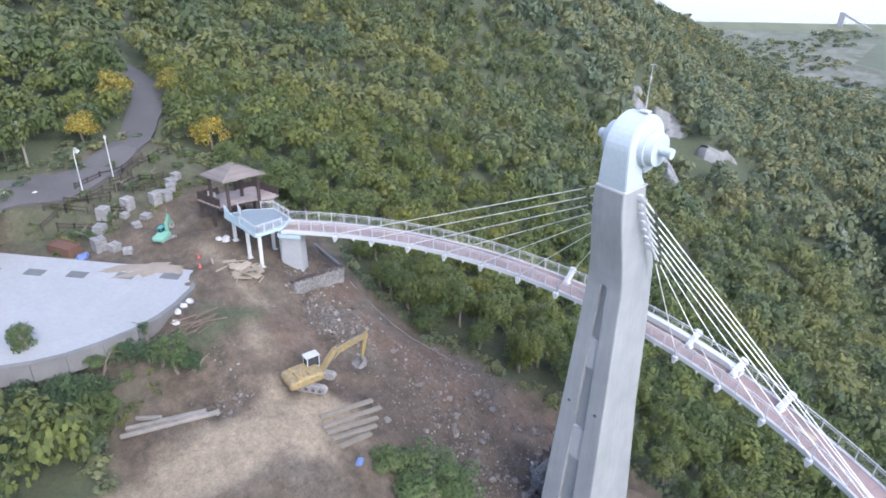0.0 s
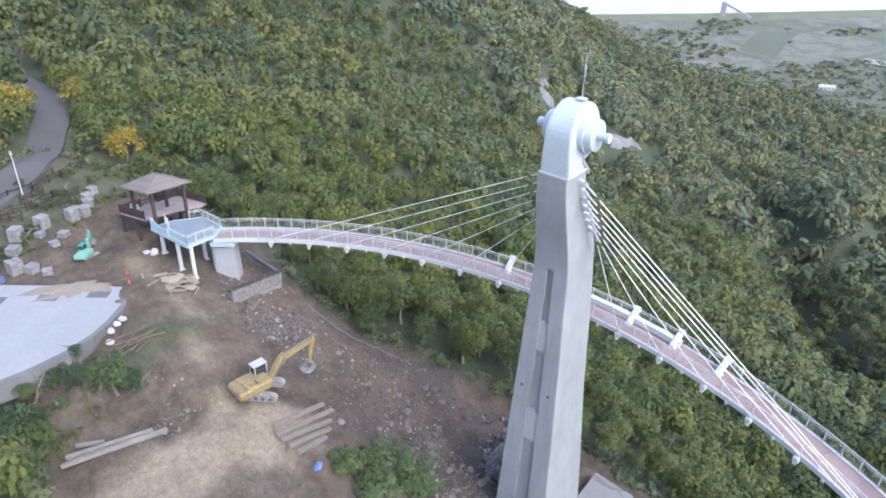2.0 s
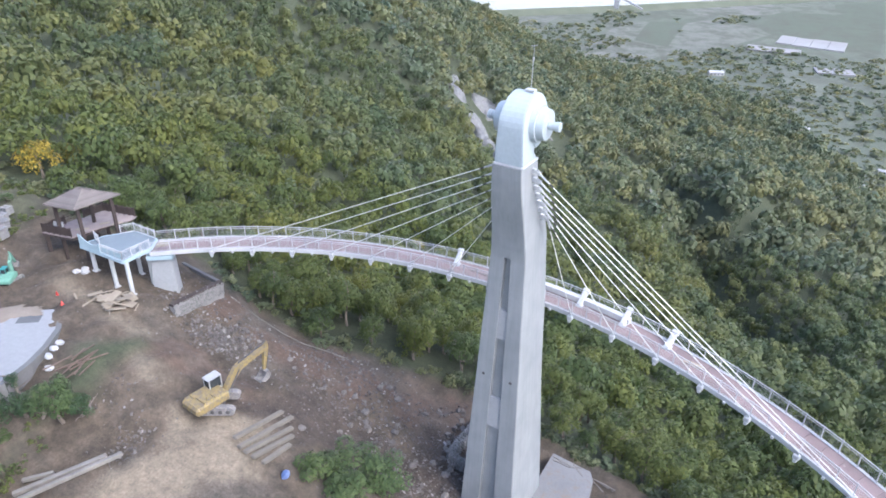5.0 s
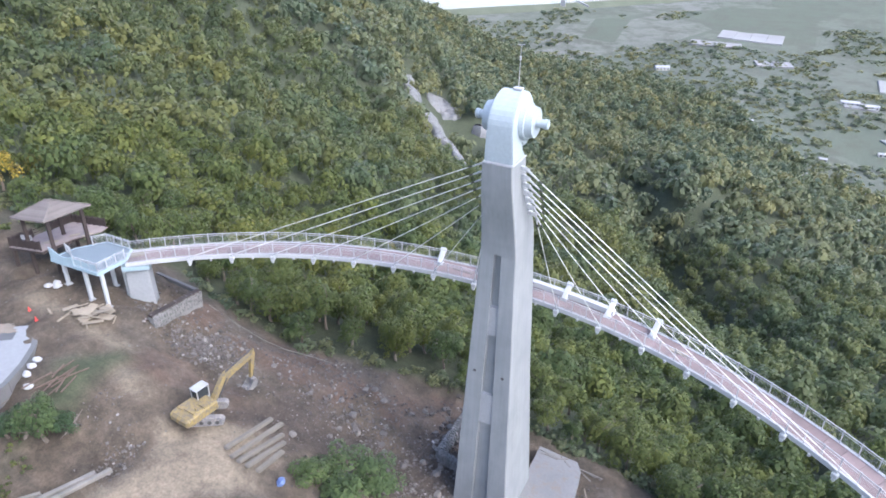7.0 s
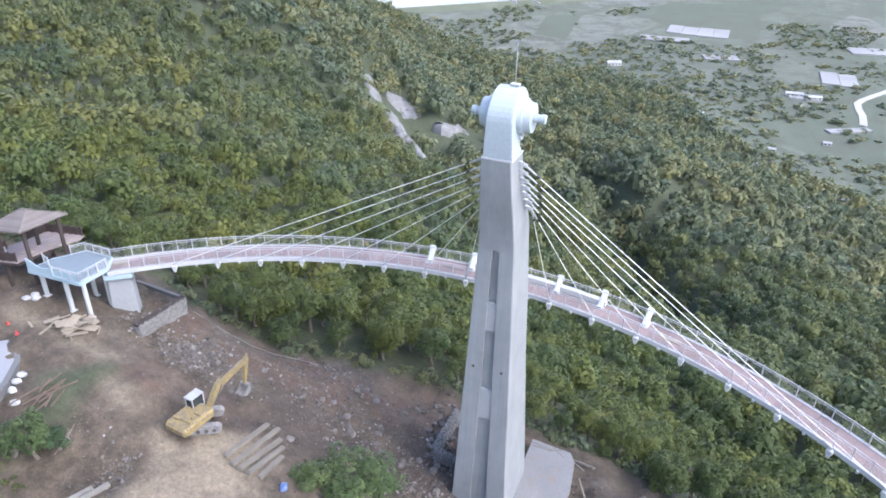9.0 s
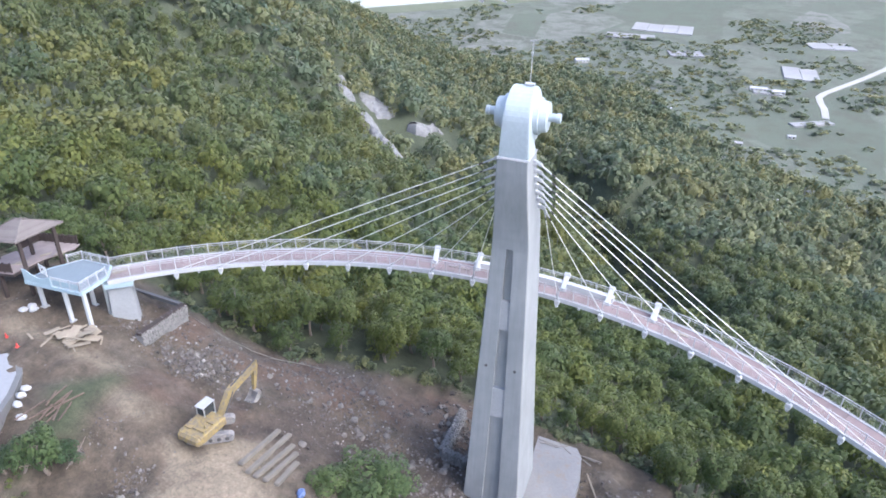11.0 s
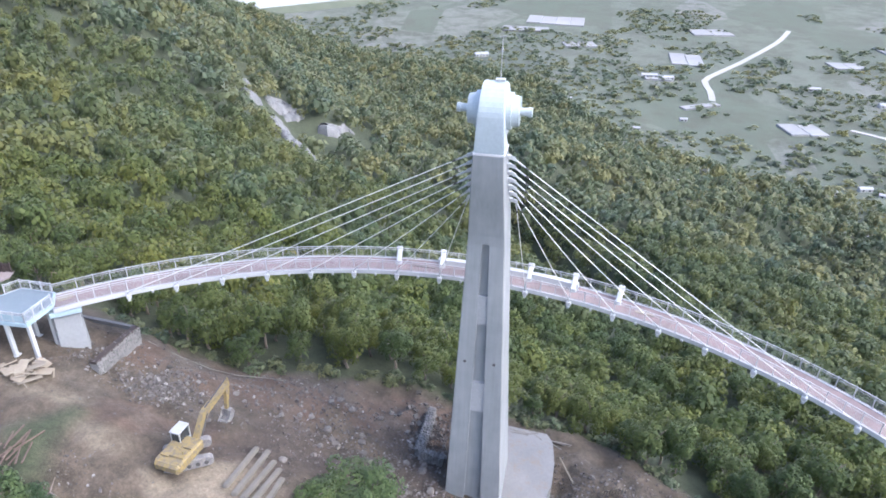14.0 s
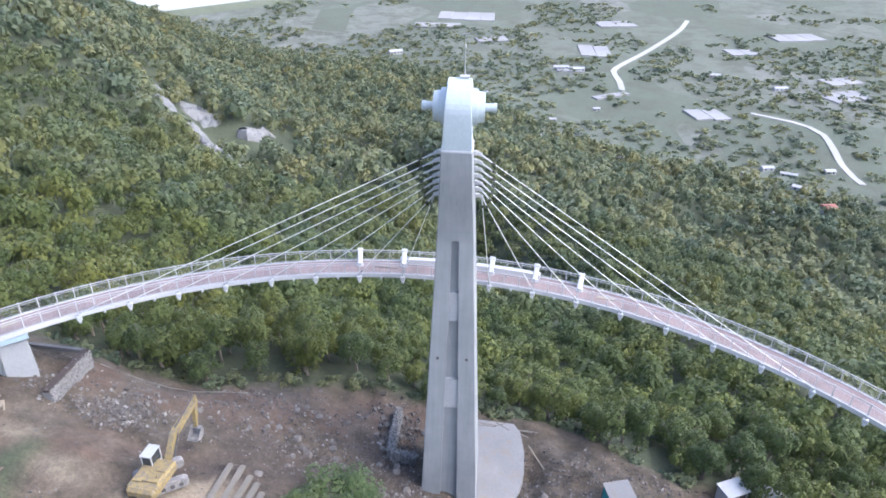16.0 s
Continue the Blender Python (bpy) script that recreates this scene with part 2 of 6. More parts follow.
MAT["bag"] = worn("white_woven_bags", (0.36, 0.36, 0.35), (0.44, 0.44, 0.43), 2.5, 0.8, dirt=(0.42, 0.4, 0.37))
MAT["red"] = worn("red_plastic", (0.5, 0.05, 0.04), (0.58, 0.08, 0.06), 2, 0.5)
MAT["pad"] = worn("dusty_grey_concrete_pad", (0.19, 0.186, 0.182), (0.245, 0.238, 0.228), 0.4, 0.9, dirt=(0.2, 0.17, 0.14), dirt_at=0.52)
MAT["lane"] = worn("pale_concrete_lane", (0.36, 0.35, 0.32), (0.42, 0.405, 0.37), 0.05, 0.9)
MAT["field"] = worn("pale_net_covered_field", (0.24, 0.24, 0.235), (0.31, 0.31, 0.305), 0.02, 0.9, dirt=(0.21, 0.212, 0.2))
MAT["wall_white"] = worn("whitewashed_wall", (0.4, 0.4, 0.39), (0.46, 0.46, 0.45), 0.5, 0.8)
MAT["roof_pale"] = worn("pale_sheet_roof", (0.36, 0.365, 0.37), (0.44, 0.445, 0.45), 0.4, 0.5)
MAT["roof_red"] = worn("red_sheet_roof", (0.28, 0.09, 0.07), (0.34, 0.12, 0.09), 0.5, 0.6)
MAT["glass_dark"] = worn("dark_window_glass", (0.03, 0.035, 0.04), (0.05, 0.055, 0.06), 1, 0.1)
MAT["batten"] = worn("brown_timber_battens", (0.13, 0.09, 0.068), (0.19, 0.14, 0.108), 1.5, 0.85, rand=0.5)
MAT["kerb"] = worn("dark_grey_kerb_concrete", (0.12, 0.12, 0.118), (0.17, 0.168, 0.163), 0.6, 0.9, dirt=(0.09, 0.085, 0.078))
MAT["ground"] = ground_mat()
MAT["ground_far"] = worn("grassed_earth_bank", (0.1, 0.115, 0.075), (0.135, 0.145, 0.1), 0.05, 0.95)

# ---- mesh helpers ----
def mesh_of(name, bm, mat, smooth=False):
    me = bpy.data.meshes.new(name)
    bm.normal_update()
    bm.to_mesh(me)
    bm.free()
    me.materials.append(mat)
    if smooth:
        for p in me.polygons:
            p.use_smooth = True
    return me


def part(name, bm, material, parent=None, label="", smooth=False):
    ob = new(name, mesh_of(name, bm, material, smooth))
    if parent is not None:
        ob.parent = parent
    if label:
        ob["label"] = label
    return ob


def holder(name, at=(0, 0, 0), rz=0.0, label="", category="", group="", kind=""):
    ob = new(name)
    ob.empty_display_size = 0.3
    ob.matrix_world = pose(*at, 0, 0, rz)
    return tagged(ob, label, category, group, kind)


def add_box(bm, m, size, bev=0.0):
    r = bmesh.ops.create_cube(bm, size=1.0, matrix=m @ Matrix.Diagonal((*size, 1)))
    if bev > 0:
        es = list({e for v in r["verts"] for e in v.link_edges})
        bmesh.ops.bevel(bm, geom=es, offset=bev, segments=1, affect="EDGES")


def add_rod(bm, a, b, r1, r2=None, seg=6):
    a, b = Vector(a), Vector(b)
    d = b - a
    m = Matrix.Translation((a + b) / 2) @ d.to_track_quat("Z", "Y").to_matrix().to_4x4()
    bmesh.ops.create_cone(bm, cap_ends=True, segments=seg, radius1=r1, radius2=r1 if r2 is None else r2, depth=d.length, matrix=m)


def sweep(bm, path, half_w, half_h, up=Vector((0, 0, 1)), closed_caps=True):
    """A rectangular bar along a path of points."""
    rings = []
    for i, p in enumerate(path):
        a, b = Vector(path[max(i - 1, 0)]), Vector(path[min(i + 1, len(path) - 1)])
        side = (b - a).cross(up).normalized()
        p = Vector(p)
        rings.append([bm.verts.new(p + side * sx * half_w + up * sz * half_h) for sx, sz in ((-1, -1), (1, -1), (1, 1), (-1, 1))])
    for r, q in zip(rings, rings[1:]):
        for j in range(4):
            bm.faces.new((r[j], r[(j + 1) % 4], q[(j + 1) % 4], q[j]))
    if closed_caps:
        bm.faces.new(rings[0][::-1])
        bm.faces.new(rings[-1])


# ---- ground ----
# spot heights of the hillside: x, y, z
SPOTS = np.array([
    (0.1, -0.3, 0.5), (-4.9, 3.6, 0.9), (-8.8, 7.5, 1.6), (-11.8, 12.3, 1.5), (-15.6, 5.2, 4.4), (-21.8, 1.4, 7.7), (-12.6, -4.3, 5.2), (-13.7, -9.2, 9.3),
    (-11.6, -15.5, 10.6), (-22.7, -11.3, 12.4), (-28.2, -6.4, 13), (-14.5, -19.4, 11.9), (-26, -19.7, 13.6), (-29.3, -13.3, 15.3), (-22, -26, 11.6), (-35.5, -17.7, 16.6),
    (-37.4, -2.7, 14.7), (-34.5, 1.4, 12.6), (8.9, -0.5, 0), (14, -2, 0.6), (-17.5, 10.5, 3.7), (-30.1, 6.2, 6.6), (-42, -13.5, 16.6), (-30, -25, 12.4), (-29.8, -21.4, 14.2), (-33, -30, 12.2), (-25, -33, 11), (-39.4, -6.9, 15.9),
    (-45.4, -7.4, 17.3), (-46.6, -14.5, 16.8), (-56.7, -13, 17.6), (-60, -4, 18.6), (-52, -24, 16.6), (-45, -32, 15.6), (-63, -20, 18.4), (-71.7, -5.6, 22),
    (-84, 1, 25), (-70, -22, 20), (-60, -34, 17.5), (-5, -36, 9), (25, -20, -0.5), (7.7, 9.2, -0.1), (25.5, 9, -3), (35, 17, -7.5),
    (5, 20, -5), (13, 29, -13), (30, 50, -26), (26, 26, -12), (-57, 31, 4.5), (-26, 11, 4.6), (-10, 14.5, 1.6), (-60, 44, 0.5),
    (-70, 50, 7), (-40, 30, 0), (-20, 34, -6), (45, 0, -6),
], float)


def thin_plate(P):
    d = np.linalg.norm(P[:, None, :2] - P[None, :, :2], axis=2)
    K = np.where(d > 0, d * d * np.log(np.maximum(d, 1e-9)), 0) + np.eye(len(P)) * 6.0
    Q = np.c_[np.ones(len(P)), P[:, :2]]
    A = np.block([[K, Q], [Q.T, np.zeros((3, 3))]])
    return np.linalg.solve(A, np.r_[P[:, 2], np.zeros(3)])


TPS = thin_plate(SPOTS)
HILL = np.array([(-92, 35, 12), (-99, 62, 8), (-102, 45, 12), (-70, 50, 7), (-60, 44, 0.5), (-57, 31, 4.5), (-89, 65, 2), (-133, 95, 4), (-136, 130, -13), (-165, 164, -2), (-177, 236, -17), (-195, 243, -12),
                 (-139, 169, -18), (-99, 113, -15), (-157, 177, -11), (-162, 272, -47), (-146, 288, -58), (-124, 228, -56), (-118, 240, -63), (-89, 229, -70), (-110, 301, -79), (-50, 267, -79), (-34, 316, -78), (-25, 311, -75),
                 (6, 296, -88), (50, 311, -104), (85, 298, -124), (104, 258, -118), (100, 338, -126), (83, 233, -92), (39.5, 450, -130), (99, 495, -150), (-150, 641, -134), (-387, 668, -90), (-418, 690, -92), (-66, 109, -24),
                 (25, 100, -46), (60, 60, -26), (60, 150, -66), (35, 17, -7.5), (13, 29, -13), (-20, 34, -6), (-40, 30, 0), (45, 0, -6), (-10, 110, -42), (-20, 180, -66), (-60, 180, -52), (20, 200, -82),
                 (120, 120, -72), (180, 200, -112), (110, 60, -45), (90, -40, -10), (160, -100, -20), (-300, 400, -4), (-350, 540, -40), (-250, 310, -4), (-300, 250, 18), (-200, 120, 22), (-250, 180, 22), (-130, 28, 22),
                 (-165, 70, 20), (-110, -10, 30), (-84, 1, 25), (-90, -40, 28), (-200, -100, 50), (-400, 100, 70), (-500, 400, 40), (-600, 650, -30), (-520, 760, -80), (-330, 640, -84), (-300, 560, -84), (-220, 440, -76),
                 (-260, 700, -130), (-420, 800, -135), (-120, 420, -104), (-40, 400, -112), (0, 560, -146), (-100, 760, -152), (200, 420, -148), (240, 300, -140), (300, 600, -156), (0, 900, -158), (400, 200, -140), (-60, -34, 17.5),
                 (25, -20, -0.5), (0, -200, 10), (600, 600, -158), (400, 900, -158)], float)
TPS2 = thin_plate(HILL)


def plate(w, P, x, y):
    out = w[-3] + w[-2] * x + w[-1] * y
    for (px, py, _), a in zip(P, w):
        r2 = np.maximum((x - px) ** 2 + (y - py) ** 2, 1e-9)
        out = out + a * 0.5 * r2 * np.log(r2)
    return out


def smooth01(t):
    t = np.clip(t, 0, 1)
    return t * t * (3 - 2 * t)


def seg_dist(x, y, pts):
    best = np.full(np.shape(x), 1e9)
    for (ax, ay), (bx, by) in zip(pts, pts[1:]):
        t = np.clip(((x - ax) * (bx - ax) + (y - ay) * (by - ay)) / ((bx - ax) ** 2 + (by - ay) ** 2), 0, 1)
        best = np.minimum(best, np.hypot(x - ax - t * (bx - ax), y - ay - t * (by - ay)))
    return best


PLAIN_Z = -158.0
GULLY = [(-80, 345), (-46, 296), (-29, 262), (-16, 232), (0, 196), (20, 150)]
GULLY_B = [(-175, 330), (-130, 262), (-104, 240), (-76, 200), (-56, 178)]
YARD = [(-64, -36), (-54, -25), (-46, -22), (-44.5, -30)]


def ground_z(x, y):
    x, y = np.asarray(x, float), np.asarray(y, float)
    near = plate(TPS, SPOTS, x, y)
    far = plate(TPS2, HILL, np.clip(x, -600, 600), np.clip(y, -300, 1100))
    d = np.hypot(x + 20, y - 5)
    k = smooth01((d - 32) / 50)
    z = near * (1 - k) + far * k
    flat = smooth01((np.hypot(x + 250, y - 200) - 600) / 260)
    z = z * (1 - flat) + PLAIN_Z * flat
    z = z - 17 * (1 - smooth01(seg_dist(x, y, GULLY) / 22)) - 9 * (1 - smooth01(seg_dist(x, y, GULLY_B) / 18))
    # levelled yard below the viewing platform
    yard = smooth01((9.0 - seg_dist(x, y, YARD)) / 4)
    return z * (1 - yard) + 16.3 * yard


# the bare ground of the works: a band from the viewing platform down to the tower and on to its pad
BARE = [((-54.8, -16.1), 15.1), ((-43.3, -7.0), 11.9), ((-29.0, -2.9), 9.2), ((-18.5, -0.1), 10.0), ((-9.6, 3.4), 10.3), ((-0.1, 2.9), 10.8), ((9.5, 3.3), 10.3), ((19.5, 0.4), 7.0), ((28.4, 1.6), 4.9), ((-20.5, -13.6), 10.8), ((-11.7, -18.4), 9.7),
        ((-25.1, -23.1), 7.0), ((-15.1, -30.4), 8.6), ((-3.4, -14.8), 10.8), ((-3.3, -29.4), 9.7), ((8.6, -11.1), 9.7), ((-44.2, -25.5), 13.0), ((-62.0, -10.9), 9.7)]


def bare(x, y):
    b = np.zeros(np.shape(x))
    for (cx, cy), r in BARE:
        b = np.maximum(b, smooth01((r + 1.2 - np.hypot(x - cx, y - cy)) / 2.4))
    return b


def graded(lo, hi, step, out):
    mid = list(np.arange(lo, hi + 1e-6, step))
    s, a, b = step, lo, hi
    left, right = [], []
    while a > -out:
        s *= 1.06
        a -= s
        b += s
        left.append(a)
        right.append(b)
    return np.array(left[::-1] + mid + right)


def grid_noise(x, y, seed, cell):
    """Smooth value noise on a plan."""
    rng = np.random.RandomState(seed)
    tab = rng.rand(256, 256)
    u, v = x / cell, y / cell
    i, j = np.floor(u).astype(int), np.floor(v).astype(int)
    a, b = smooth01(u - i), smooth01(v - j)
    t = lambda p, q: tab[p % 256, q % 256]
    return (t(i, j) * (1 - a) + t(i + 1, j) * a) * (1 - b) + (t(i, j + 1) * (1 - a) + t(i + 1, j + 1) * a) * b - 0.5


TRACK = [(-19.2, -32.3), (-20.4, -26.7), (-18.8, -22.1), (-18.4, -17.2), (-18.3, -13.7)]
TRACK2 = [(-18.9, -16.3), (-28.2, -14.6), (-33.6, -11.4), (-40.1, -10.7), (-47.0, -11.3)]


def track_gap(x, y):
    return np.minimum(seg_dist(x, y, TRACK), seg_dist(x, y, TRACK2) + 3.0)



def surface_z(x, y):
    """The ground with the lumps of dug earth and rubble."""
    x, y = np.asarray(x, float), np.asarray(y, float)
    z = ground_z(x, y)
    b = bare(x, y)
    rough = 1 - smooth01((4.4 - track_gap(x, y)) / 2.5)
    rough = rough * (1 - smooth01((10 - seg_dist(x, y, YARD)) / 3))
    z = z + b * rough * (1.1 * grid_noise(x, y, 3, 4.1) + 0.75 * grid_noise(x, y, 4, 1.7) + 0.3 * grid_noise(x, y, 5, 0.75))
    # cut for the pad beside the tower
    z = z - 0.9 * smooth01((5.5 - seg_dist(x, y, [(4.6, 0.0), (5.6, 8.0)])) / 2.5)
    far = smooth01((np.hypot(x, y) - 60) / 80)
    z = z + far * (9 * grid_noise(x, y, 6, 45) + 4 * grid_noise(x, y, 7, 19)) * (1 - smooth01((np.hypot(x, y) - 450) / 300))
    return z


def grid_object(name, xs, ys, zf, mat):
    X, Y = np.meshgrid(xs, ys)
    Z = zf(X, Y)
    nx, ny = len(xs), len(ys)
    co = np.stack([X, Y, Z], -1).reshape(-1, 3)
    idx = np.arange(nx * ny).reshape(ny, nx)
    quads = np.stack([idx[:-1, :-1], idx[:-1, 1:], idx[1:, 1:], idx[1:, :-1]], -1).reshape(-1, 4)
    me = quad_mesh(name, co, quads, mat)
    return new(name, me), X.ravel(), Y.ravel()


def quad_mesh(name, co, quads, mat, smooth=True):
    me = bpy.data.meshes.new(name)
    n = len(quads)
    me.vertices.add(len(co))
    me.vertices.foreach_set("co", np.asarray(co, np.float32).ravel())
    me.loops.add(n * 4)
    me.loops.foreach_set("vertex_index", np.asarray(quads, np.int32).ravel())
    me.polygons.add(n)
    me.polygons.foreach_set("loop_start", np.arange(0, n * 4, 4, dtype=np.int32))
    me.polygons.foreach_set("use_smooth", np.full(n, smooth))
    me.update(calc_edges=True)
    me.materials.append(mat)
    return me


ground, GX, GY = grid_object("ground", graded(-56, 34, 0.55, 2500), graded(-46, 48, 0.55, 2500), surface_z, MAT["ground"])
tagged(ground, "dug brown earth and wooded hillside falling to the plain", "ground", kind="structure")
at_wood = ground.data.attributes.new("wood", "FLOAT", "POINT")
garden = 0.7 * smooth01((8 - seg_dist(GX, GY, [(-61.9, -21.0), (-62.8, -16.5), (-63.8, -11.2), (-64.4, -7.6)])) / 4)
at_wood.data.foreach_set("value", np.maximum(1 - bare(GX, GY), garden).astype(np.float32))
at_plain = ground.data.attributes.new("plain", "FLOAT", "POINT")
at_plain.data.foreach_set("value", smooth01((-142 - ground_z(GX, GY)) / 8).astype(np.float32))
for nm, line, line2, reach_ in (("ruddy", [(-32.3, -1.1), (-22.8, 2.8), (-13.6, 6.1), (-5.8, 9.5)], [(-29.6, -11.3), (-23.2, -7.9)], 4.2), ("dug", [(-17.5, -6.1), (-11.9, -2.8), (-6.8, -0.2), (-3.7, -4.7)], [(-17.9, -4.6), (-15.7, -4.0)], 5.5)):
    warp = 5.0 * grid_noise(GX, GY, 41, 5.0) + 2.5 * grid_noise(GX, GY, 42, 1.8)
    ground.data.attributes.new(nm, "FLOAT", "POINT").data.foreach_set("value", (0.9 * smooth01((reach_ + warp - np.minimum(seg_dist(GX, GY, line), seg_dist(GX, GY, line2) + 1.5)) / 2.4)).astype(np.float32))
at_track = ground.data.attributes.new("track", "FLOAT", "POINT")
at_track.data.foreach_set("value", (smooth01((4.8 + 2.4 * grid_noise(GX, GY, 43, 3.2) - track_gap(GX, GY)) / 3.2) * bare(GX, GY)).astype(np.float32))


def gz(x, y):
    return float(surface_z(np.array([x]), np.array([y]))[0])

# ---- bridge ----
CX, CY, R_IN, R_OUT = -1.76, -48.29, 56.85, 59.6
STEP = 4.28                      # degrees between brackets
B0 = -33.75                      # angle of the first bracket
NB = 22


def deck_z(a):
    """Height of the walking surface by the angle along the arc."""
    s = (a - B0) / STEP
    return 20.55 - 0.0215 * (s - 4) ** 2


def arc(a, r, dz=0.0):
    t = radians(a)
    return Vector((CX + r * math.sin(t), CY + r * math.cos(t), deck_z(a) + dz))


def ring_box(bm, a0, a1, r0, r1, z0, z1, n):
    rings = []
    for i in range(n + 1):
        a = a0 + (a1 - a0) * i / n
        rings.append([bm.verts.new(arc(a, r, z)) for r, z in ((r0, z0), (r1, z0), (r1, z1), (r0, z1))])
    for p, q in zip(rings, rings[1:]):
        for j in range(4):
            bm.faces.new((p[j], q[j], q[(j + 1) % 4], p[(j + 1) % 4]))
    bm.faces.new(rings[0])
    bm.faces.new(rings[-1][::-1])
    bmesh.ops.recalc_face_normals(bm, faces=bm.faces)


def bracket_angle(j):
    return B0 + (j - 1) * STEP


def turned(a, r, dz=0.0):
    """A pose on the arc: x along the walk, y outward, z up."""
    return Matrix.Translation(arc(a, r, dz)) @ pose(0, 0, 0, 0, 0, -a)


A0, A1 = B0 - 6.4, B0 + (NB - 0.5) * STEP
bridge = holder("footbridge", (0, 0, 0), 0, "curved white steel footbridge with a reddish boarded deck", "footbridge")
bm = bmesh.new()
ring_box(bm, A0, A1, R_IN + 0.16, R_OUT - 0.16, -0.32, -0.08, 120)
part("deck_slab", bm, MAT["pier"], bridge)
k = 0
while A0 + k * STEP / 3 < A1:
    a = A0 + k * STEP / 3
    bm = bmesh.new()
    ring_box(bm, a + 0.012, min(a + STEP / 3, A1) - 0.012, R_IN + 0.165, R_OUT - 0.165, -0.078, 0.0, 3)
    part("deck_panel", bm, MAT["deck"], bridge)
    k += 1
for nm, r0, r1 in (("inner_edge_beam", R_IN, R_IN + 0.16), ("outer_edge_beam", R_OUT - 0.16, R_OUT)):
    bm = bmesh.new()
    ring_box(bm, A0, A1, r0, r1, -0.36, 0.05, 120)
    part(nm, bm, MAT["white_steel"], bridge)
bm = bmesh.new()
ring_box(bm, A0, A1, R_IN + 0.9, R_OUT - 0.9, -0.85, -0.33, 120)
part("spine_girder", bm, MAT["white_steel"], bridge)

# railings: a top rail, two thinner rails and fine uprights between posts
NPOST = 3
for nm, r in (("inner", R_IN + 0.08), ("outer", R_OUT - 0.08)):
    for dz, hw in ((1.18, 0.032), (0.98, 0.018), (0.16, 0.018)):
        bm = bmesh.new()
        pts = [arc(A0 + (A1 - A0) * i / 150, r, dz) for i in range(151)]
        sweep(bm, pts, hw, hw)
        part("top_rail" if dz > 1.1 else "thin_rail", bm, MAT["white_steel"], bridge)
    n = int((A1 - A0) / STEP * 36)
    box = np.array([(x, y, z) for x in (-1, 1) for y in (-1, 1) for z in (-1, 1)]) * np.array([0.0055, 0.0055, 0.41])
    quads = np.array([(0, 1, 3, 2), (4, 6, 7, 5), (0, 4, 5, 1), (2, 3, 7, 6)])
    co = np.concatenate([box + np.array(arc(A0 + (A1 - A0) * (i + 0.5) / n, r, 0.57)) for i in range(n)])
    fq = np.concatenate([quads + 8 * i for i in range(n)])
    ob = new("railing_infill", quad_mesh("railing_infill", co, fq, MAT["white_steel"], False))
    ob.parent = bridge
    tagged(ob, kind="stuff")
bmp = bmesh.new()
add_box(bmp, Matrix.Translation((0, 0, 0.62)), (0.075, 0.075, 1.22), 0.012)
add_box(bmp, Matrix.Translation((0, 0, 1.26)), (0.1, 0.1, 0.06), 0.015)
add_box(bmp, Matrix.Translation((0, 0, 0.02)), (0.18, 0.14, 0.06), 0.01)
post_mesh = mesh_of("rail_post", bmp, MAT["white_steel"])
for r in (R_IN + 0.08, R_OUT - 0.08):
    for k in range(-3, (NB - 1) * NPOST + 2):
        a = B0 + k * STEP / NPOST
        if a < A0:
            continue
        ob = new("rail_post", post_mesh)
        ob.parent, ob.matrix_basis = bridge, turned(a, r)

# cable brackets on the inner edge, with smaller cleats between
bmb = bmesh.new()
add_box(bmb, Matrix.Translation((0, -0.2, -0.3)), (0.46, 0.42, 0.42), 0.05)
add_box(bmb, Matrix.Translation((0, -0.28, -0.62)), (0.26, 0.3, 0.3), 0.05)
add_rod(bmb, (0, -0.12, -0.1), (0, -0.2, 0.22), 0.11, 0.08, 10)
br_mesh = mesh_of("cable_bracket", bmb, MAT["white_steel"])
bmb = bmesh.new()
add_box(bmb, Matrix.Translation((0, -0.1, -0.36)), (0.2, 0.2, 0.24), 0.03)
cl_mesh = mesh_of("edge_cleat", bmb, MAT["white_steel"])
for j in range(1, NB + 1):
    for off, me in ((0.0, br_mesh), (0.5, cl_mesh)):
        if j == NB and off:
            continue
        ob = new(me.name.split(".")[0], me)
        ob.parent, ob.matrix_basis = bridge, turned(bracket_angle(j + off), R_IN)
# cross beams below the deck
bmb = bmesh.new()
add_box(bmb, Matrix.Translation((0, 1.35, -0.6)), (0.16, 2.5, 0.3), 0.02)
cb_mesh = mesh_of("cross_beam", bmb, MAT["white_steel"])
for j in range(1, NB + 1):
    ob = new("cross_beam", cb_mesh)
    ob.parent, ob.matrix_basis = bridge, turned(bracket_angle(j), R_IN)

# raised white box beam and slanted posts on the outer edge beside the tower
bm = bmesh.new()
ring_box(bm, bracket_angle(8) - 0.4, bracket_angle(11) + 0.4, R_OUT - 0.8, R_OUT - 0.22, 0.08, 0.62, 24)
part("outer_box_beam", bm, MAT["white_steel"], bridge, "white steel box beam")
for j in (7, 8, 10, 11, 12):
    bm = bmesh.new()
    m = turned(bracket_angle(j), R_OUT - 0.45, 0.62) @ pose(0, 0, 0, -56, 0, 0)
    add_box(bm, m, (0.48, 0.46, 1.9), 0.06)
    add_box(bm, m @ pose(0, 0, 0.75), (0.58, 0.56, 0.34), 0.05)
    add_box(bm, turned(bracket_angle(j), R_OUT - 0.98, 0.06), (0.66, 0.8, 0.12), 0.03)
    part("outer_post", bm, MAT["white_steel"], bridge, "thick white steel post")

# tower
tower = holder("bridge_tower", (0, 0, 0), 0, "tall grey concrete tower with a pale violin scroll head", "tower")


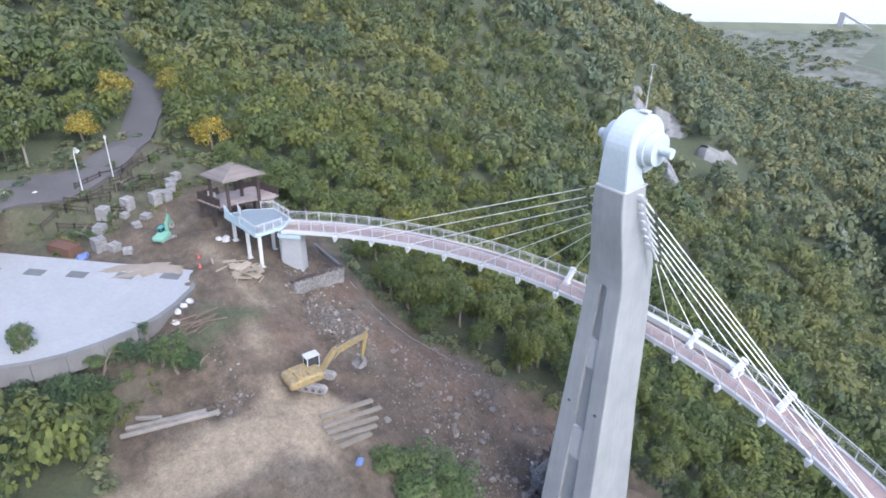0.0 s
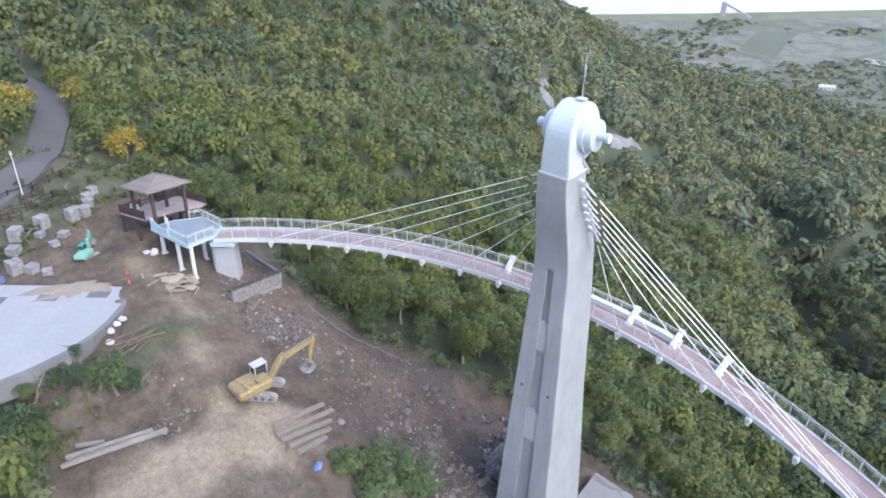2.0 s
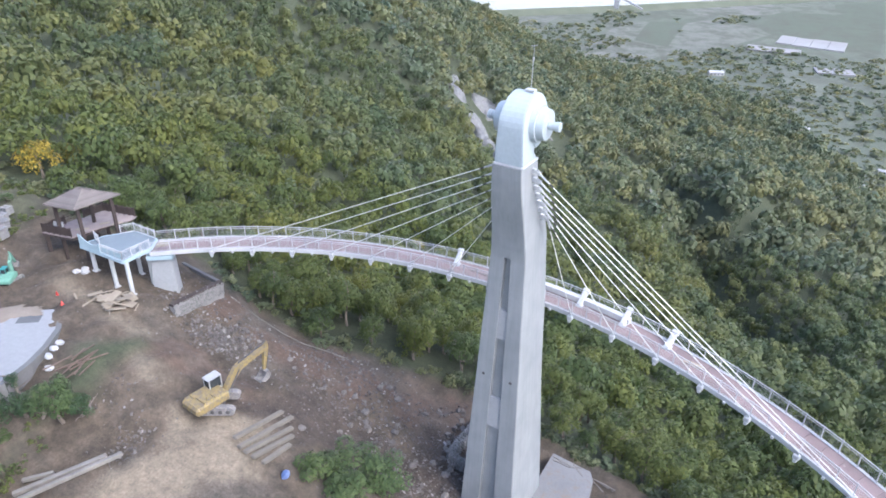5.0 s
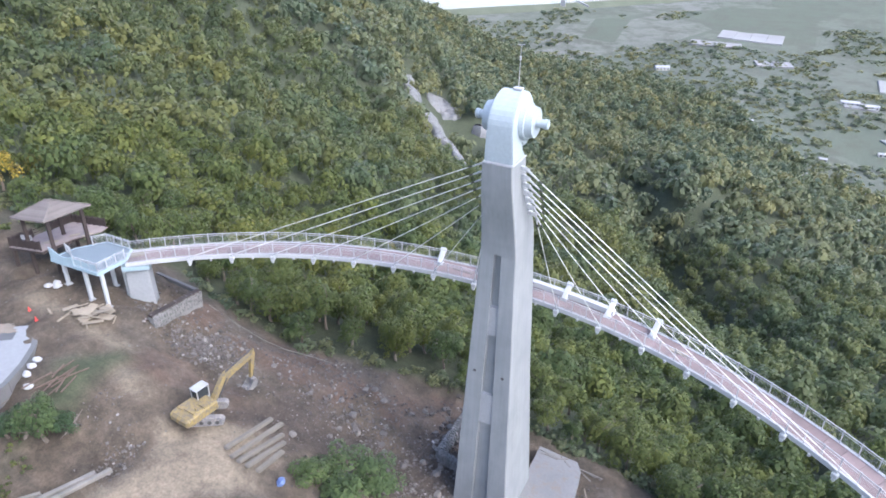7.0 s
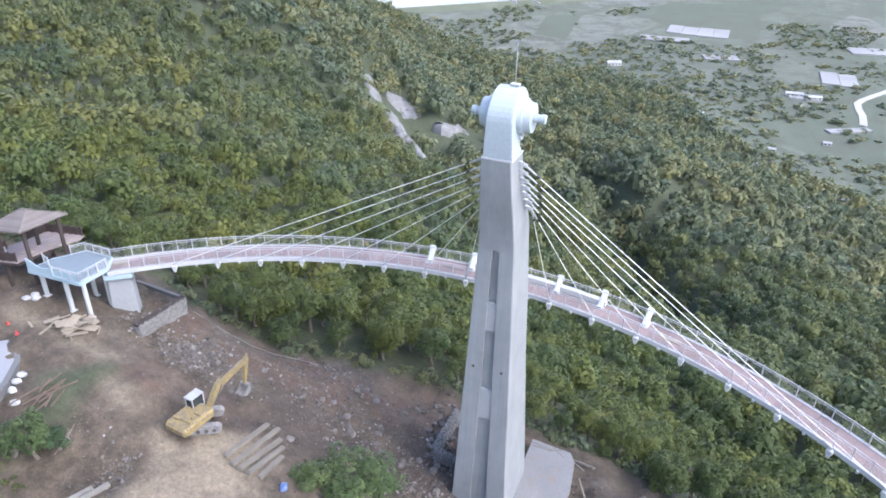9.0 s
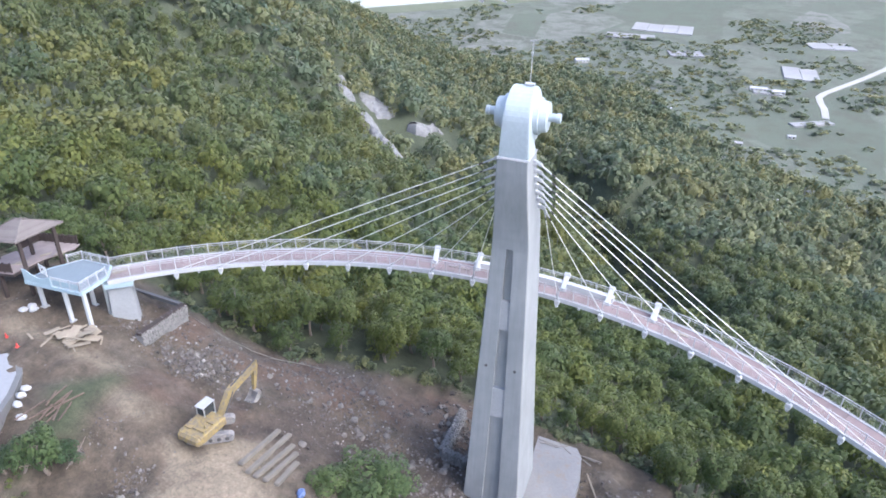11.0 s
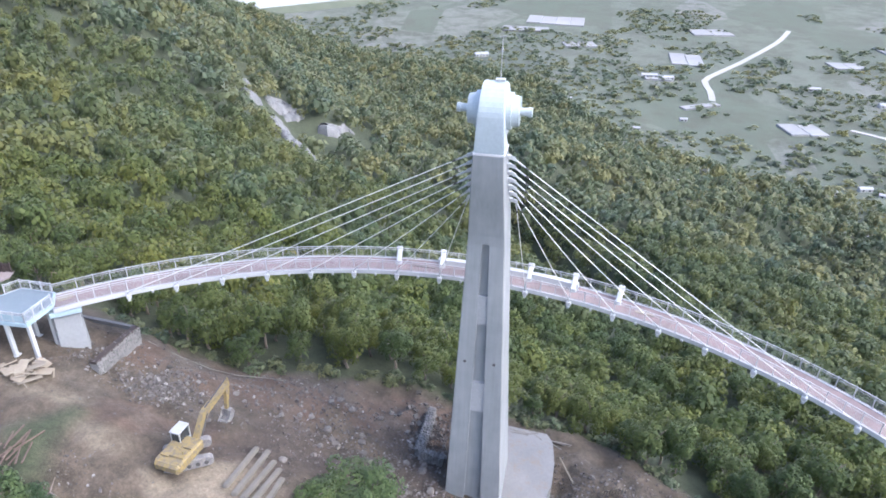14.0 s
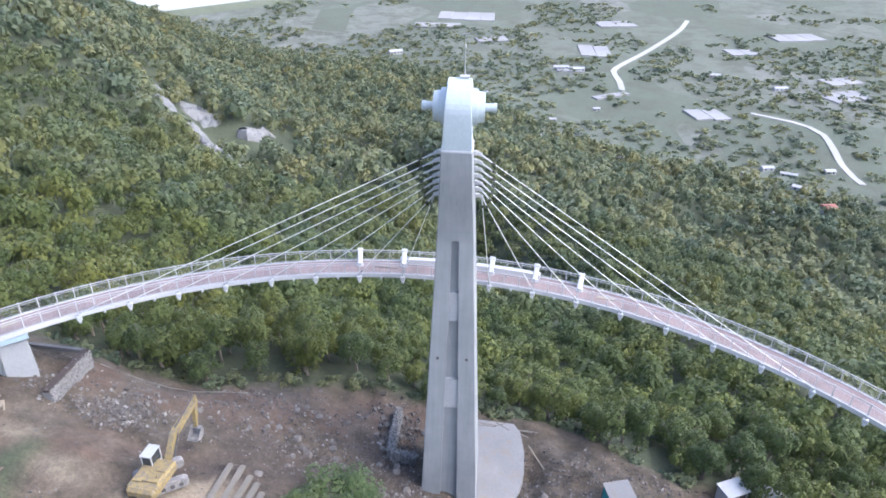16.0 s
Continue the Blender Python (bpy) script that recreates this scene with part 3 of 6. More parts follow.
def lerp_at(z, knots):
    for (z0, v0), (z1, v1) in zip(knots, knots[1:]):
        if z <= z1:
            t = max(0.0, (z - z0) / (z1 - z0))
            t = t * t * (3 - 2 * t) if v0 != v1 and z0 >= 28 else t
            return v0 + (v1 - v0) * t
    return knots[-1][1]


def section(z):
    """Half width, front and back of the shaft at a height."""
    w = 2.76 - 0.0428 * z
    front = lerp_at(z, [(0, -1.05), (28.5, 0.0), (37.0, -1.3)])
    back = lerp_at(z, [(0, 5.9), (8, 5.35), (16, 4.65), (24, 4.45), (29, 4.1), (36.9, 1.5)])
    return w, front, back


def slot_half(z):
    return 0.3 + 0.55 * max(0.0, (28.7 - z)) / 28.7


SLOT_TOP = 28.9
bm = bmesh.new()
rings = []
zs = sorted({-2.0, 0.0, SLOT_TOP - 0.01, SLOT_TOP, 37.0} | {i * 0.9 for i in range(1, 42) if i * 0.9 < 36.9})
for z in zs:
    w, f, k = section(max(z, 0))
    s = slot_half(min(max(z, 0), SLOT_TOP))
    d = 0.42 if z < SLOT_TOP else 0.001
    c = 0.07
    xo = 0.0
    rings.append([bm.verts.new((x + xo, y, z)) for x, y in ((-w, f + c), (-w + c, f), (-s, f), (-s, f + d), (s, f + d), (s, f), (w - c, f), (w, f + c), (w, k - c), (w - c, k), (-w + c, k), (-w, k - c))])
for p, q in zip(rings, rings[1:]):
    for j in range(12):
        bm.faces.new((p[j], p[(j + 1) % 12], q[(j + 1) % 12], q[j]))
bm.faces.new(rings[0][::-1])
bm.faces.new(rings[-1])
part("shaft", bm, MAT["concrete"], tower)
for z0, z1 in ((21.2, 24.0), (11.8, 15.0)):
    bm = bmesh.new()
    v = []
    for z in (z0, z1):
        s = slot_half(z) - 0.004
        v += [bm.verts.new((x, y + section(z)[1], z)) for x, y in ((-s, 0.1), (s, 0.1), (s, 0.46), (-s, 0.46))]
    for q in ((3, 2, 1, 0), (4, 5, 6, 7), (0, 1, 5, 4), (1, 2, 6, 5), (2, 3, 7, 6), (3, 0, 4, 7)):
        bm.faces.new([v[i] for i in q])
    part("slot_panel", bm, MAT["pier"], tower, "grey concrete infill panel")
# Dark discs put in for the shade inside two small drain holes.
for x in (-1.3, 1.3):
    bm = bmesh.new()
    add_rod(bm, (x, section(17.3)[1] - 0.05, 17.3), (x, section(17.3)[1] + 0.1, 17.3), 0.14, 0.14, 12)
    part("weep_pipe", bm, MAT["dark"], tower, "dark disc standing for the shade in a drain hole")
# joint band between shaft and scroll
bm = bmesh.new()
add_box(bm, Matrix.Translation((0, 0.22, 37.02)), (2.44, 2.68, 0.1), 0.02)
part("joint_band", bm, MAT["white_steel"], tower)
# scroll head: a flat-sided curl over the neck
bm = bmesh.new()
HC, HR = (1.1, 39.8), 2.25
prof = [(-1.06, 37.06), (-1.14, 38.2), (-1.16, 39.2)]
for k in range(0, 29):
    t = radians(178 - 9.6 * k)
    r = HR - 0.012 * k
    prof.append((HC[0] + r * math.cos(t), HC[1] + r * math.sin(t)))
prof += [(0.82, 38.15), (0.9, 37.7), (1.2, 37.3), (1.45, 37.06)]
half = lambda z: 1.14 - 0.055 * (z - 37)
va = [bm.verts.new((-half(z), y, z)) for y, z in prof]
vb = [bm.verts.new((half(z), y, z)) for y, z in prof]
bm.faces.new(va[::-1])
bm.faces.new(vb)
for i in range(len(prof)):
    j = (i + 1) % len(prof)
    bm.faces.new((va[i], va[j], vb[j], vb[i]))
bmesh.ops.recalc_face_normals(bm, faces=bm.faces)
bmesh.ops.bevel(bm, geom=[e for e in bm.edges if len(e.link_faces) == 2 and e.calc_face_angle(0) > 1.0], offset=0.06, segments=2, affect="EDGES")
part("scroll_head", bm, MAT["scroll"], tower)
for sx in (-1, 1):
    bm = bmesh.new()
    c = lambda x: (sx * x, HC[0], HC[1])
    add_rod(bm, c(0.7), c(1.38), 1.42, 1.36, 40)
    add_rod(bm, c(1.36), c(1.92), 1.2, 1.1, 40)
    boss = part("scroll_boss", bm, MAT["scroll"], tower)
    bm = bmesh.new()
    add_rod(bm, c(1.85), c(2.6), 0.31, 0.31, 24)
    add_rod(bm, c(2.55), c(2.82), 0.37, 0.35, 24)
    part("tuning_peg", bm, MAT["scroll"], boss)
bm = bmesh.new()
add_rod(bm, (0.35, 1.1, 42.0), (0.35, 1.1, 45.1), 0.035, 0.02, 8)
add_rod(bm, (0.35, 1.1, 44.1), (0.35, 1.1, 44.35), 0.07, 0.07, 8)
add_rod(bm, (0.12, 1.1, 45.1), (0.6, 1.1, 45.18), 0.03, 0.03, 6)
add_box(bm, Matrix.Translation((0.35, 1.1, 42.07)), (0.7, 0.5, 0.16), 0.03)
part("lightning_rod", bm, MAT["white_steel"], tower, "thin white rod with a small base plate")

# anchor lugs and stay cables
cable_to = [(-1, j, j - 1) for j in range(1, 8)] + [(-1, 8, 6)] + [(1, 17 - i, i) for i in range(7)] + [(1, 10, 6)]


def anchor(sx, lev):
    za = 36.35 - 0.74 * lev
    w, f, k = section(za)
    return Vector((sx * w, k - 0.95 + 0.04 * lev, za))


for sx in (-1, 1):
    for lev in range(7):
        p = anchor(sx, lev)
        bm = bmesh.new()
        add_box(bm, Matrix.Translation(p + Vector((sx * 0.12, 0, 0.02))), (0.3, 0.3, 0.36), 0.03)
        for dy in (-0.11, 0.11):
            add_box(bm, Matrix.Translation(p + Vector((sx * 0.42, dy, -0.03))) @ pose(0, 0, 0, 0, sx * 24, 0), (0.5, 0.05, 0.24), 0.015)
        add_rod(bm, p + Vector((sx * 0.55, -0.16, -0.1)), p + Vector((sx * 0.55, 0.16, -0.1)), 0.06, 0.06, 8)
        part("anchor_lug", bm, MAT["white_steel"], tower, "white steel cable lug")
for sx, j, lev in cable_to:
    a = anchor(sx, lev) + Vector((sx * 0.55, 0, -0.1))
    b = arc(bracket_angle(j), R_IN - 0.16, 0.12)
    d = (b - a).normalized()
    bm = bmesh.new()
    add_rod(bm, a, b, 0.033, seg=8)
    cable = part("stay_cable", bm, MAT["cable"], bridge)
    bm = bmesh.new()
    add_rod(bm, a, a + d * 0.75, 0.085, 0.07, 8)
    add_rod(bm, a + d * 0.75, a + d * 1.1, 0.065, 0.05, 8)
    part("cable_socket", bm, MAT["white_steel"], cable)
    bm = bmesh.new()
    add_rod(bm, a + d * 1.1, a + d * 1.45, 0.06, 0.055, 8)
    part("rubber_sleeve", bm, MAT["dark"], cable, "dark rubber sleeve")
    bm = bmesh.new()
    add_rod(bm, b - d * 0.9, b, 0.06, 0.085, 8)
    part("lower_socket", bm, MAT["white_steel"], cable)

# loose boards left on the deck
for a, r, w, ln, rz in ((bracket_angle(12.6), R_OUT - 1.3, 0.5, 1.7, 6), (bracket_angle(7.6), R_OUT - 1.5, 0.16, 2.2, -8), (A0 + 1.0, R_OUT - 1.0, 0.9, 1.3, 15)):
    bm = bmesh.new()
    add_box(bm, turned(a, r, 0.06) @ pose(0, 0, 0, 0, 0, rz), (ln, w, 0.07), 0.01)
    ob = part("loose_board", bm, MAT["plank"] if w > 0.3 else MAT["old_wood"])
    tagged(ob, "pale timber board lying on the bridge deck", "board", "boards on the deck")

# ---- viewing platform and its hut ----
def prism(bm, pts, z0, z1):
    """An upright slab over a plan outline."""
    lo = [bm.verts.new((x, y, z0)) for x, y in pts]
    hi = [bm.verts.new((x, y, z1)) for x, y in pts]
    n = len(pts)
    fs = [bm.faces.new(lo[::-1]), bm.faces.new(hi)]
    for i in range(n):
        fs.append(bm.faces.new((lo[i], lo[(i + 1) % n], hi[(i + 1) % n], hi[i])))
    bmesh.ops.recalc_face_normals(bm, faces=fs)


def beam(bm, a, b, w, h):
    a, b = Vector(a), Vector(b)
    d = b - a
    m = Matrix.Translation((a + b) / 2) @ d.to_track_quat("X", "Z").to_matrix().to_4x4()
    add_box(bm, m, (d.length, w, h))


pier = holder("end_pier", arc(-39.3, 58.2) - Vector((0, 0, 6.0)), 39.3, "grey concrete pier carrying the end of the footbridge", "pier")
bm = bmesh.new()
z_top = arc(-39.3, 58.2).z - 1.0
base = pier.location.z
h = z_top - base
r = []
for z, t, q in ((-1.2, 1.28, 0.98), (0, 1.25, 0.95), (h - 0.5, 1.12, 0.9), (h, 1.12, 0.9)):
    r.append([bm.verts.new((sx * t, sy * q, z)) for sx, sy in ((-1, -1), (1, -1), (1, 1), (-1, 1))])
for p, q in zip(r, r[1:]):
    for j in range(4):
        bm.faces.new((p[j], p[(j + 1) % 4], q[(j + 1) % 4], q[j]))
bm.faces.new(r[-1])
bm.faces.new(r[0][::-1])
bmesh.ops.bevel(bm, geom=[e for e in bm.edges if abs(e.verts[0].co.z - e.verts[1].co.z) > 1], offset=0.08, segments=1, affect="EDGES")
part("pier_shaft", bm, MAT["pier"], pier)
bm = bmesh.new()
add_box(bm, Matrix.Translation((0, 0, h + 0.28)), (2.7, 2.5, 0.55), 0.06)
part("bearing_beam", bm, MAT["pale_blue"], pier, "pale blue steel bearing beam")

# the lookout is set out on its own plan; this lays it on the hillside
LOOKOUT = Matrix(((0.942, 0.134, 0, -4.78), (0.016, 1.027, 0, 4.26), (0, 0, 0.84, 0.032), (0, 0, 0, 1)))
HUT = Matrix(((0.663, 0.111, 0, -18.70), (0.156, 1.054, 0, 11.43), (0, 0, 0.84, 0.032), (0, 0, 0, 1)))


def foot(x, y, plan=LOOKOUT):
    p = plan @ Vector((x, y, 0))
    return (gz(p.x, p.y) - LOOKOUT[2][3]) / LOOKOUT[2][2]


PZ = 23.95
platform = holder("viewing_platform", (0, 0, 0), 0, "pale blue steel viewing platform on slender white legs", "platform")
outline = [(-34.7, -11.0), (-35.05, -7.75), (-36.6, -6.05), (-40.2, -6.05), (-41.7, -8.6), (-41.7, -11.1)]
bm = bmesh.new()
prism(bm, outline, PZ - 0.12, PZ)
part("floor_plate", bm, MAT["platform"], platform, "blue-grey coated floor")
bm = bmesh.new()
for p, q in zip(outline, outline[1:] + outline[:1]):
    beam(bm, (*p, PZ - 0.2), (*q, PZ - 0.2), 0.18, 0.42)
part("edge_frame", bm, MAT["pale_blue"], platform)
bm = bmesh.new()
for k in range(1, 6):
    beam(bm, (-34.9 - k * 1.1, -10.9, PZ - 0.32), (-35.4 - k * 0.98, -6.3, PZ - 0.32), 0.12, 0.3)
part("floor_joists", bm, MAT["white_steel"], platform)
for x, y in ((-35.1, -10.5), (-37.0, -10.9), (-38.4, -7.4), (-35.9, -7.7), (-40.6, -10.7)):
    z0 = foot(x, y)
    bm = bmesh.new()
    add_box(bm, Matrix.Translation((x, y, (PZ - 0.3 + z0 - 0.4) / 2)), (0.32, 0.32, PZ - 0.3 - z0 + 0.4), 0.03)
    add_box(bm, Matrix.Translation((x, y, z0 + 0.03)), (0.6, 0.6, 0.14), 0.02)
    part("leg", bm, MAT["white_steel"], platform)


def railing(owner, pts, z, mat, n_up, hh=1.2, panel=None, post=0.08):
    """Posts, rails and uprights along straight runs."""
    for p, q in zip(pts, pts[1:]):
        p, q = Vector((*p, z)), Vector((*q, z))
        L = (q - p).length
        n = max(1, round(L / 1.1))
        bm = bmesh.new()
        beam(bm, p + Vector((0, 0, hh)), q + Vector((0, 0, hh)), 0.08, 0.07)
        part("top_rail", bm, mat, owner)
        bm = bmesh.new()
        beam(bm, p + Vector((0, 0, 0.12)), q + Vector((0, 0, 0.12)), 0.05, 0.05)
        beam(bm, p + Vector((0, 0, hh - 0.2)), q + Vector((0, 0, hh - 0.2)), 0.04, 0.04)
        m = max(2, int(L / 0.13))
        for i in range(1, m):
            c = p + (q - p) * (i / m)
            add_box(bm, Matrix.Translation(c + Vector((0, 0, hh / 2))), (n_up, n_up, hh - 0.2))
        part("baluster_panel", bm, mat, owner)
        if panel:
            bm = bmesh.new()
            beam(bm, p + Vector((0, 0, hh * 0.42)), q + Vector((0, 0, hh * 0.42)), 0.03, hh * 0.62)
            part("infill_panel", bm, panel, owner)
        for i in range(n + 1):
            c = p + (q - p) * (i / n)
            bm = bmesh.new()
            add_box(bm, Matrix.Translation(c + Vector((0, 0, hh / 2 + 0.03))), (post, post, hh + 0.1), 0.012)
            add_box(bm, Matrix.Translation(c + Vector((0, 0, hh + 0.1))), (post * 1.35, post * 1.35, 0.06), 0.015)
            part("rail_post", bm, mat, owner)


railing(platform, [(-34.8, -10.95), (-35.1, -7.8)], PZ, MAT["white_steel"], 0.016)
railing(platform, [(-34.8, -10.95), (-38.2, -11.0)], PZ, MAT["white_steel"], 0.016, panel=MAT["pale_blue"])
railing(platform, [(-36.65, -6.15), (-40.15, -6.15), (-40.75, -7.3)], PZ, MAT["white_steel"], 0.016)
railing(platform, [(-41.5, -9.6), (-40.3, -9.9)], PZ, MAT["white_steel"], 0.016)
# wavy pale panel along the wing that runs in under the hut
bm = bmesh.new()
prev = None
for i in range(21):
    t = i / 20
    x = -38.2 - 3.5 * t
    top = PZ + 1.2 - 0.5 * math.sin(math.pi * min(1, t * 1.15)) + 0.35 * t * t
    cur = [bm.verts.new((x, y, z)) for y, z in ((-11.13, PZ - 0.42), (-11.05, PZ - 0.42), (-11.05, top), (-11.13, top))]
    if prev:
        for j in range(4):
            bm.faces.new((prev[j], prev[(j + 1) % 4], cur[(j + 1) % 4], cur[j]))
    else:
        bm.faces.new(cur)
    prev = cur
bm.faces.new(prev[::-1])
bmesh.ops.recalc_face_normals(bm, faces=bm.faces)
part("wavy_side_panel", bm, MAT["pale_blue"], platform, "pale blue curved steel side panel")

hut = holder("lookout_hut", (0, 0, 0), 0, "open dark timber lookout hut with a brown hipped roof", "hut")
HX, HY, HZ = -42.2, -9.1, PZ
bm = bmesh.new()
prism(bm, [(-47.6, -11.6), (-41.9, -11.6), (-41.75, -8.6), (-40.3, -6.0), (-41.0, -4.9), (-47.6, -4.9)], HZ - 0.16, HZ - 0.01)
part("hut_floor", bm, MAT["hut_floor"], hut, "worn brown timber floor")
bm = bmesh.new()
for y in (-11.5, -8.3, -5.0):
    beam(bm, (-47.6, y, HZ - 0.32), (-41.6, y, HZ - 0.32), 0.18, 0.3)
for x in (-47.5, -44.5, -41.9):
    beam(bm, (x, -11.5, HZ - 0.34), (x, -5.0, HZ - 0.34), 0.16, 0.3)
part("floor_beams", bm, MAT["dark_wood"], hut)
for x, y, full in ((-40.0, -11.25, 1), (-44.4, -11.25, 1), (-40.0, -7.75, 1), (-44.4, -7.75, 1), (-47.3, -11.4, 0), (-47.3, -5.1, 0), (-44.4, -5.1, 0)):
    z0 = foot(x, y, HUT)
    z1 = 28.5 if full else HZ - 0.2
    bm = bmesh.new()
    add_box(bm, Matrix.Translation((x, y, (z0 - 0.3 + z1) / 2)), (0.3, 0.3, z1 - z0 + 0.3), 0.02)
    part("timber_post", bm, MAT["dark_wood"], hut)
railing(hut, [(-42.0, -11.5), (-47.5, -11.5), (-47.5, -9.2)], HZ, MAT["dark_wood"], 0.09, 1.15, post=0.14)
railing(hut, [(-47.5, -7.2), (-47.5, -5.0), (-41.2, -5.0)], HZ, MAT["dark_wood"], 0.09, 1.15, post=0.14)
# hipped roof: four slopes of shingles over rafters
E0, EH, EW, RZ = 28.45, 2.9, 2.45, 29.95
RCX, RCY = -41.9, -9.6
corners = [(-EH, -EW), (EH, -EW), (EH, EW), (-EH, EW)]
ridge = [(-0.55, 0), (0.55, 0)]
bm = bmesh.new()
c = [bm.verts.new((RCX + x, RCY + y, E0)) for x, y in corners]
c2 = [bm.verts.new((RCX + x, RCY + y, E0 - 0.14)) for x, y in corners]
g = [bm.verts.new((RCX + x, RCY + y, RZ)) for x, y in ridge]
for f in ((c[0], c[1], g[1], g[0]), (c[1], c[2], g[1]), (c[2], c[3], g[0], g[1]), (c[3], c[0], g[0]), tuple(c2[::-1])):
    bm.faces.new(f)
for i in range(4):
    bm.faces.new((c[i], c2[i], c2[(i + 1) % 4], c[(i + 1) % 4]))
bmesh.ops.recalc_face_normals(bm, faces=bm.faces)
roof = part("roof", bm, MAT["roof"], hut)
# shingle courses: low steps up each slope
for (a, b, r0, r1) in ((corners[0], corners[1], ridge[0], ridge[1]), (corners[1], corners[2], ridge[1], ridge[1]), (corners[2], corners[3], ridge[1], ridge[0]), (corners[3], corners[0], ridge[0], ridge[0])):
    for k in range(12):
        t0, t1 = k / 12, (k + 1.15) / 12
        t1 = min(t1, 0.995)
        bm = bmesh.new()
        P = lambda u, t, dz: Vector((RCX, RCY, 0)) + Vector((u[0][0] * (1 - t) + u[1][0] * t, u[0][1] * (1 - t) + u[1][1] * t, E0 + (RZ - E0) * t + dz))
        A = ((a[0], a[1]), r0)
        B = ((b[0], b[1]), r1)
        v = [bm.verts.new(p) for p in (P(A, t0, 0.05), P(B, t0, 0.05), P(B, t1, 0.012), P(A, t1, 0.012), P(A, t0, 0.003), P(B, t0, 0.003))]
        bm.faces.new((v[0], v[1], v[2], v[3]))
        bm.faces.new((v[4], v[5], v[1], v[0]))
        part("shingle_course", bm, MAT["roof"], roof)
bm = bmesh.new()
beam(bm, (RCX - 0.6, RCY, RZ + 0.06), (RCX + 0.6, RCY, RZ + 0.06), 0.16, 0.09)
part("ridge_cap", bm, MAT["roof"], roof)
for x, y in corners:
    gx = 0.55 if x > 0 else -0.55
    bm = bmesh.new()
    beam(bm, (RCX + x, RCY + y, E0 + 0.05), (RCX + gx, RCY, RZ + 0.06), 0.14, 0.08)
    part("hip_cap", bm, MAT["roof"], roof)
bm = bmesh.new()
for i in range(4):
    (x0, y0), (x1, y1) = corners[i], corners[(i + 1) % 4]
    s = 0.73
    beam(bm, (RCX + x0 * s, RCY + y0 * s, 28.35), (RCX + x1 * s, RCY + y1 * s, 28.35), 0.2, 0.28)
part("ring_beam", bm, MAT["dark_wood"], hut)
# steps down from the hut to the yard
steps = holder("timber_steps", (0, 0, 0), 0, "dark timber steps with thin handrails beside the hut", "steps")
S0, S1 = Vector((-47.6, -8.2, HZ)), Vector((-54.5, -7.4, foot(-54.5, -7.4, HUT)))
for sy in (-0.9, 0.9):
    for dz, w, nm in ((-0.15, 0.28, "stringer"), (0.95, 0.07, "handrail"), (0.5, 0.05, "handrail")):
        bm = bmesh.new()
        beam(bm, S0 + Vector((0, sy, dz)), S1 + Vector((0, sy, dz)), 0.09, w)
        part(nm, bm, MAT["dark_wood"], steps)
for k in range(12):
    p = S0 + (S1 - S0) * ((k + 0.5) / 12)
    bm = bmesh.new()
    add_box(bm, Matrix.Translation(p), (0.42, 1.75, 0.06))
    part("tread", bm, MAT["hut_floor"], steps)
for owner, plan in ((platform, LOOKOUT), (hut, HUT), (steps, HUT)):
    for ob in owner.children_recursive:
        ob.data.transform(plan)
# things left in the hut
for x, y, s in ((-46.6, -10.7, 0.8), (-45.6, -10.6, 0.7)):
    ch = holder("chair", HUT @ Vector((x, y, HZ)), 30, "pale plastic chair standing in the hut", "chair", "chairs in the hut")
    for i, (lx, ly) in enumerate(((-0.2, -0.2), (0.2, -0.2), (0.2, 0.2), (-0.2, 0.2))):
        bm = bmesh.new()
        add_rod(bm, (lx * 1.1, ly * 1.1, 0), (lx, ly, 0.43), 0.025, 0.03, 6)
        part("leg", bm, MAT["bag"], ch)
    bm = bmesh.new()
    add_box(bm, Matrix.Translation((0, 0, 0.45)), (0.48, 0.46, 0.05), 0.02)
    part("seat", bm, MAT["bag"], ch)
    bm = bmesh.new()
    add_box(bm, Matrix.Translation((0, 0.22, 0.7)) @ pose(0, 0, 0, -10, 0, 0), (0.46, 0.05, 0.46), 0.02)
    part("backrest", bm, MAT["bag"], ch)
for x, y, w, d, rz in ((-43.5, -9.6, 1.4, 0.7, 12), (-42.6, -7.6, 1.0, 0.6, 50), (-40.9, -7.2, 0.9, 0.9, 10)):
    bm = bmesh.new()
    add_box(bm, HUT @ pose(x, y, HZ + 0.03, 0, 0, rz), (w, d, 0.06), 0.01)
    tagged(part("timber_sheet", bm, MAT["plank"]), "pale timber sheet lying on the hut floor", "board", "boards in the hut")

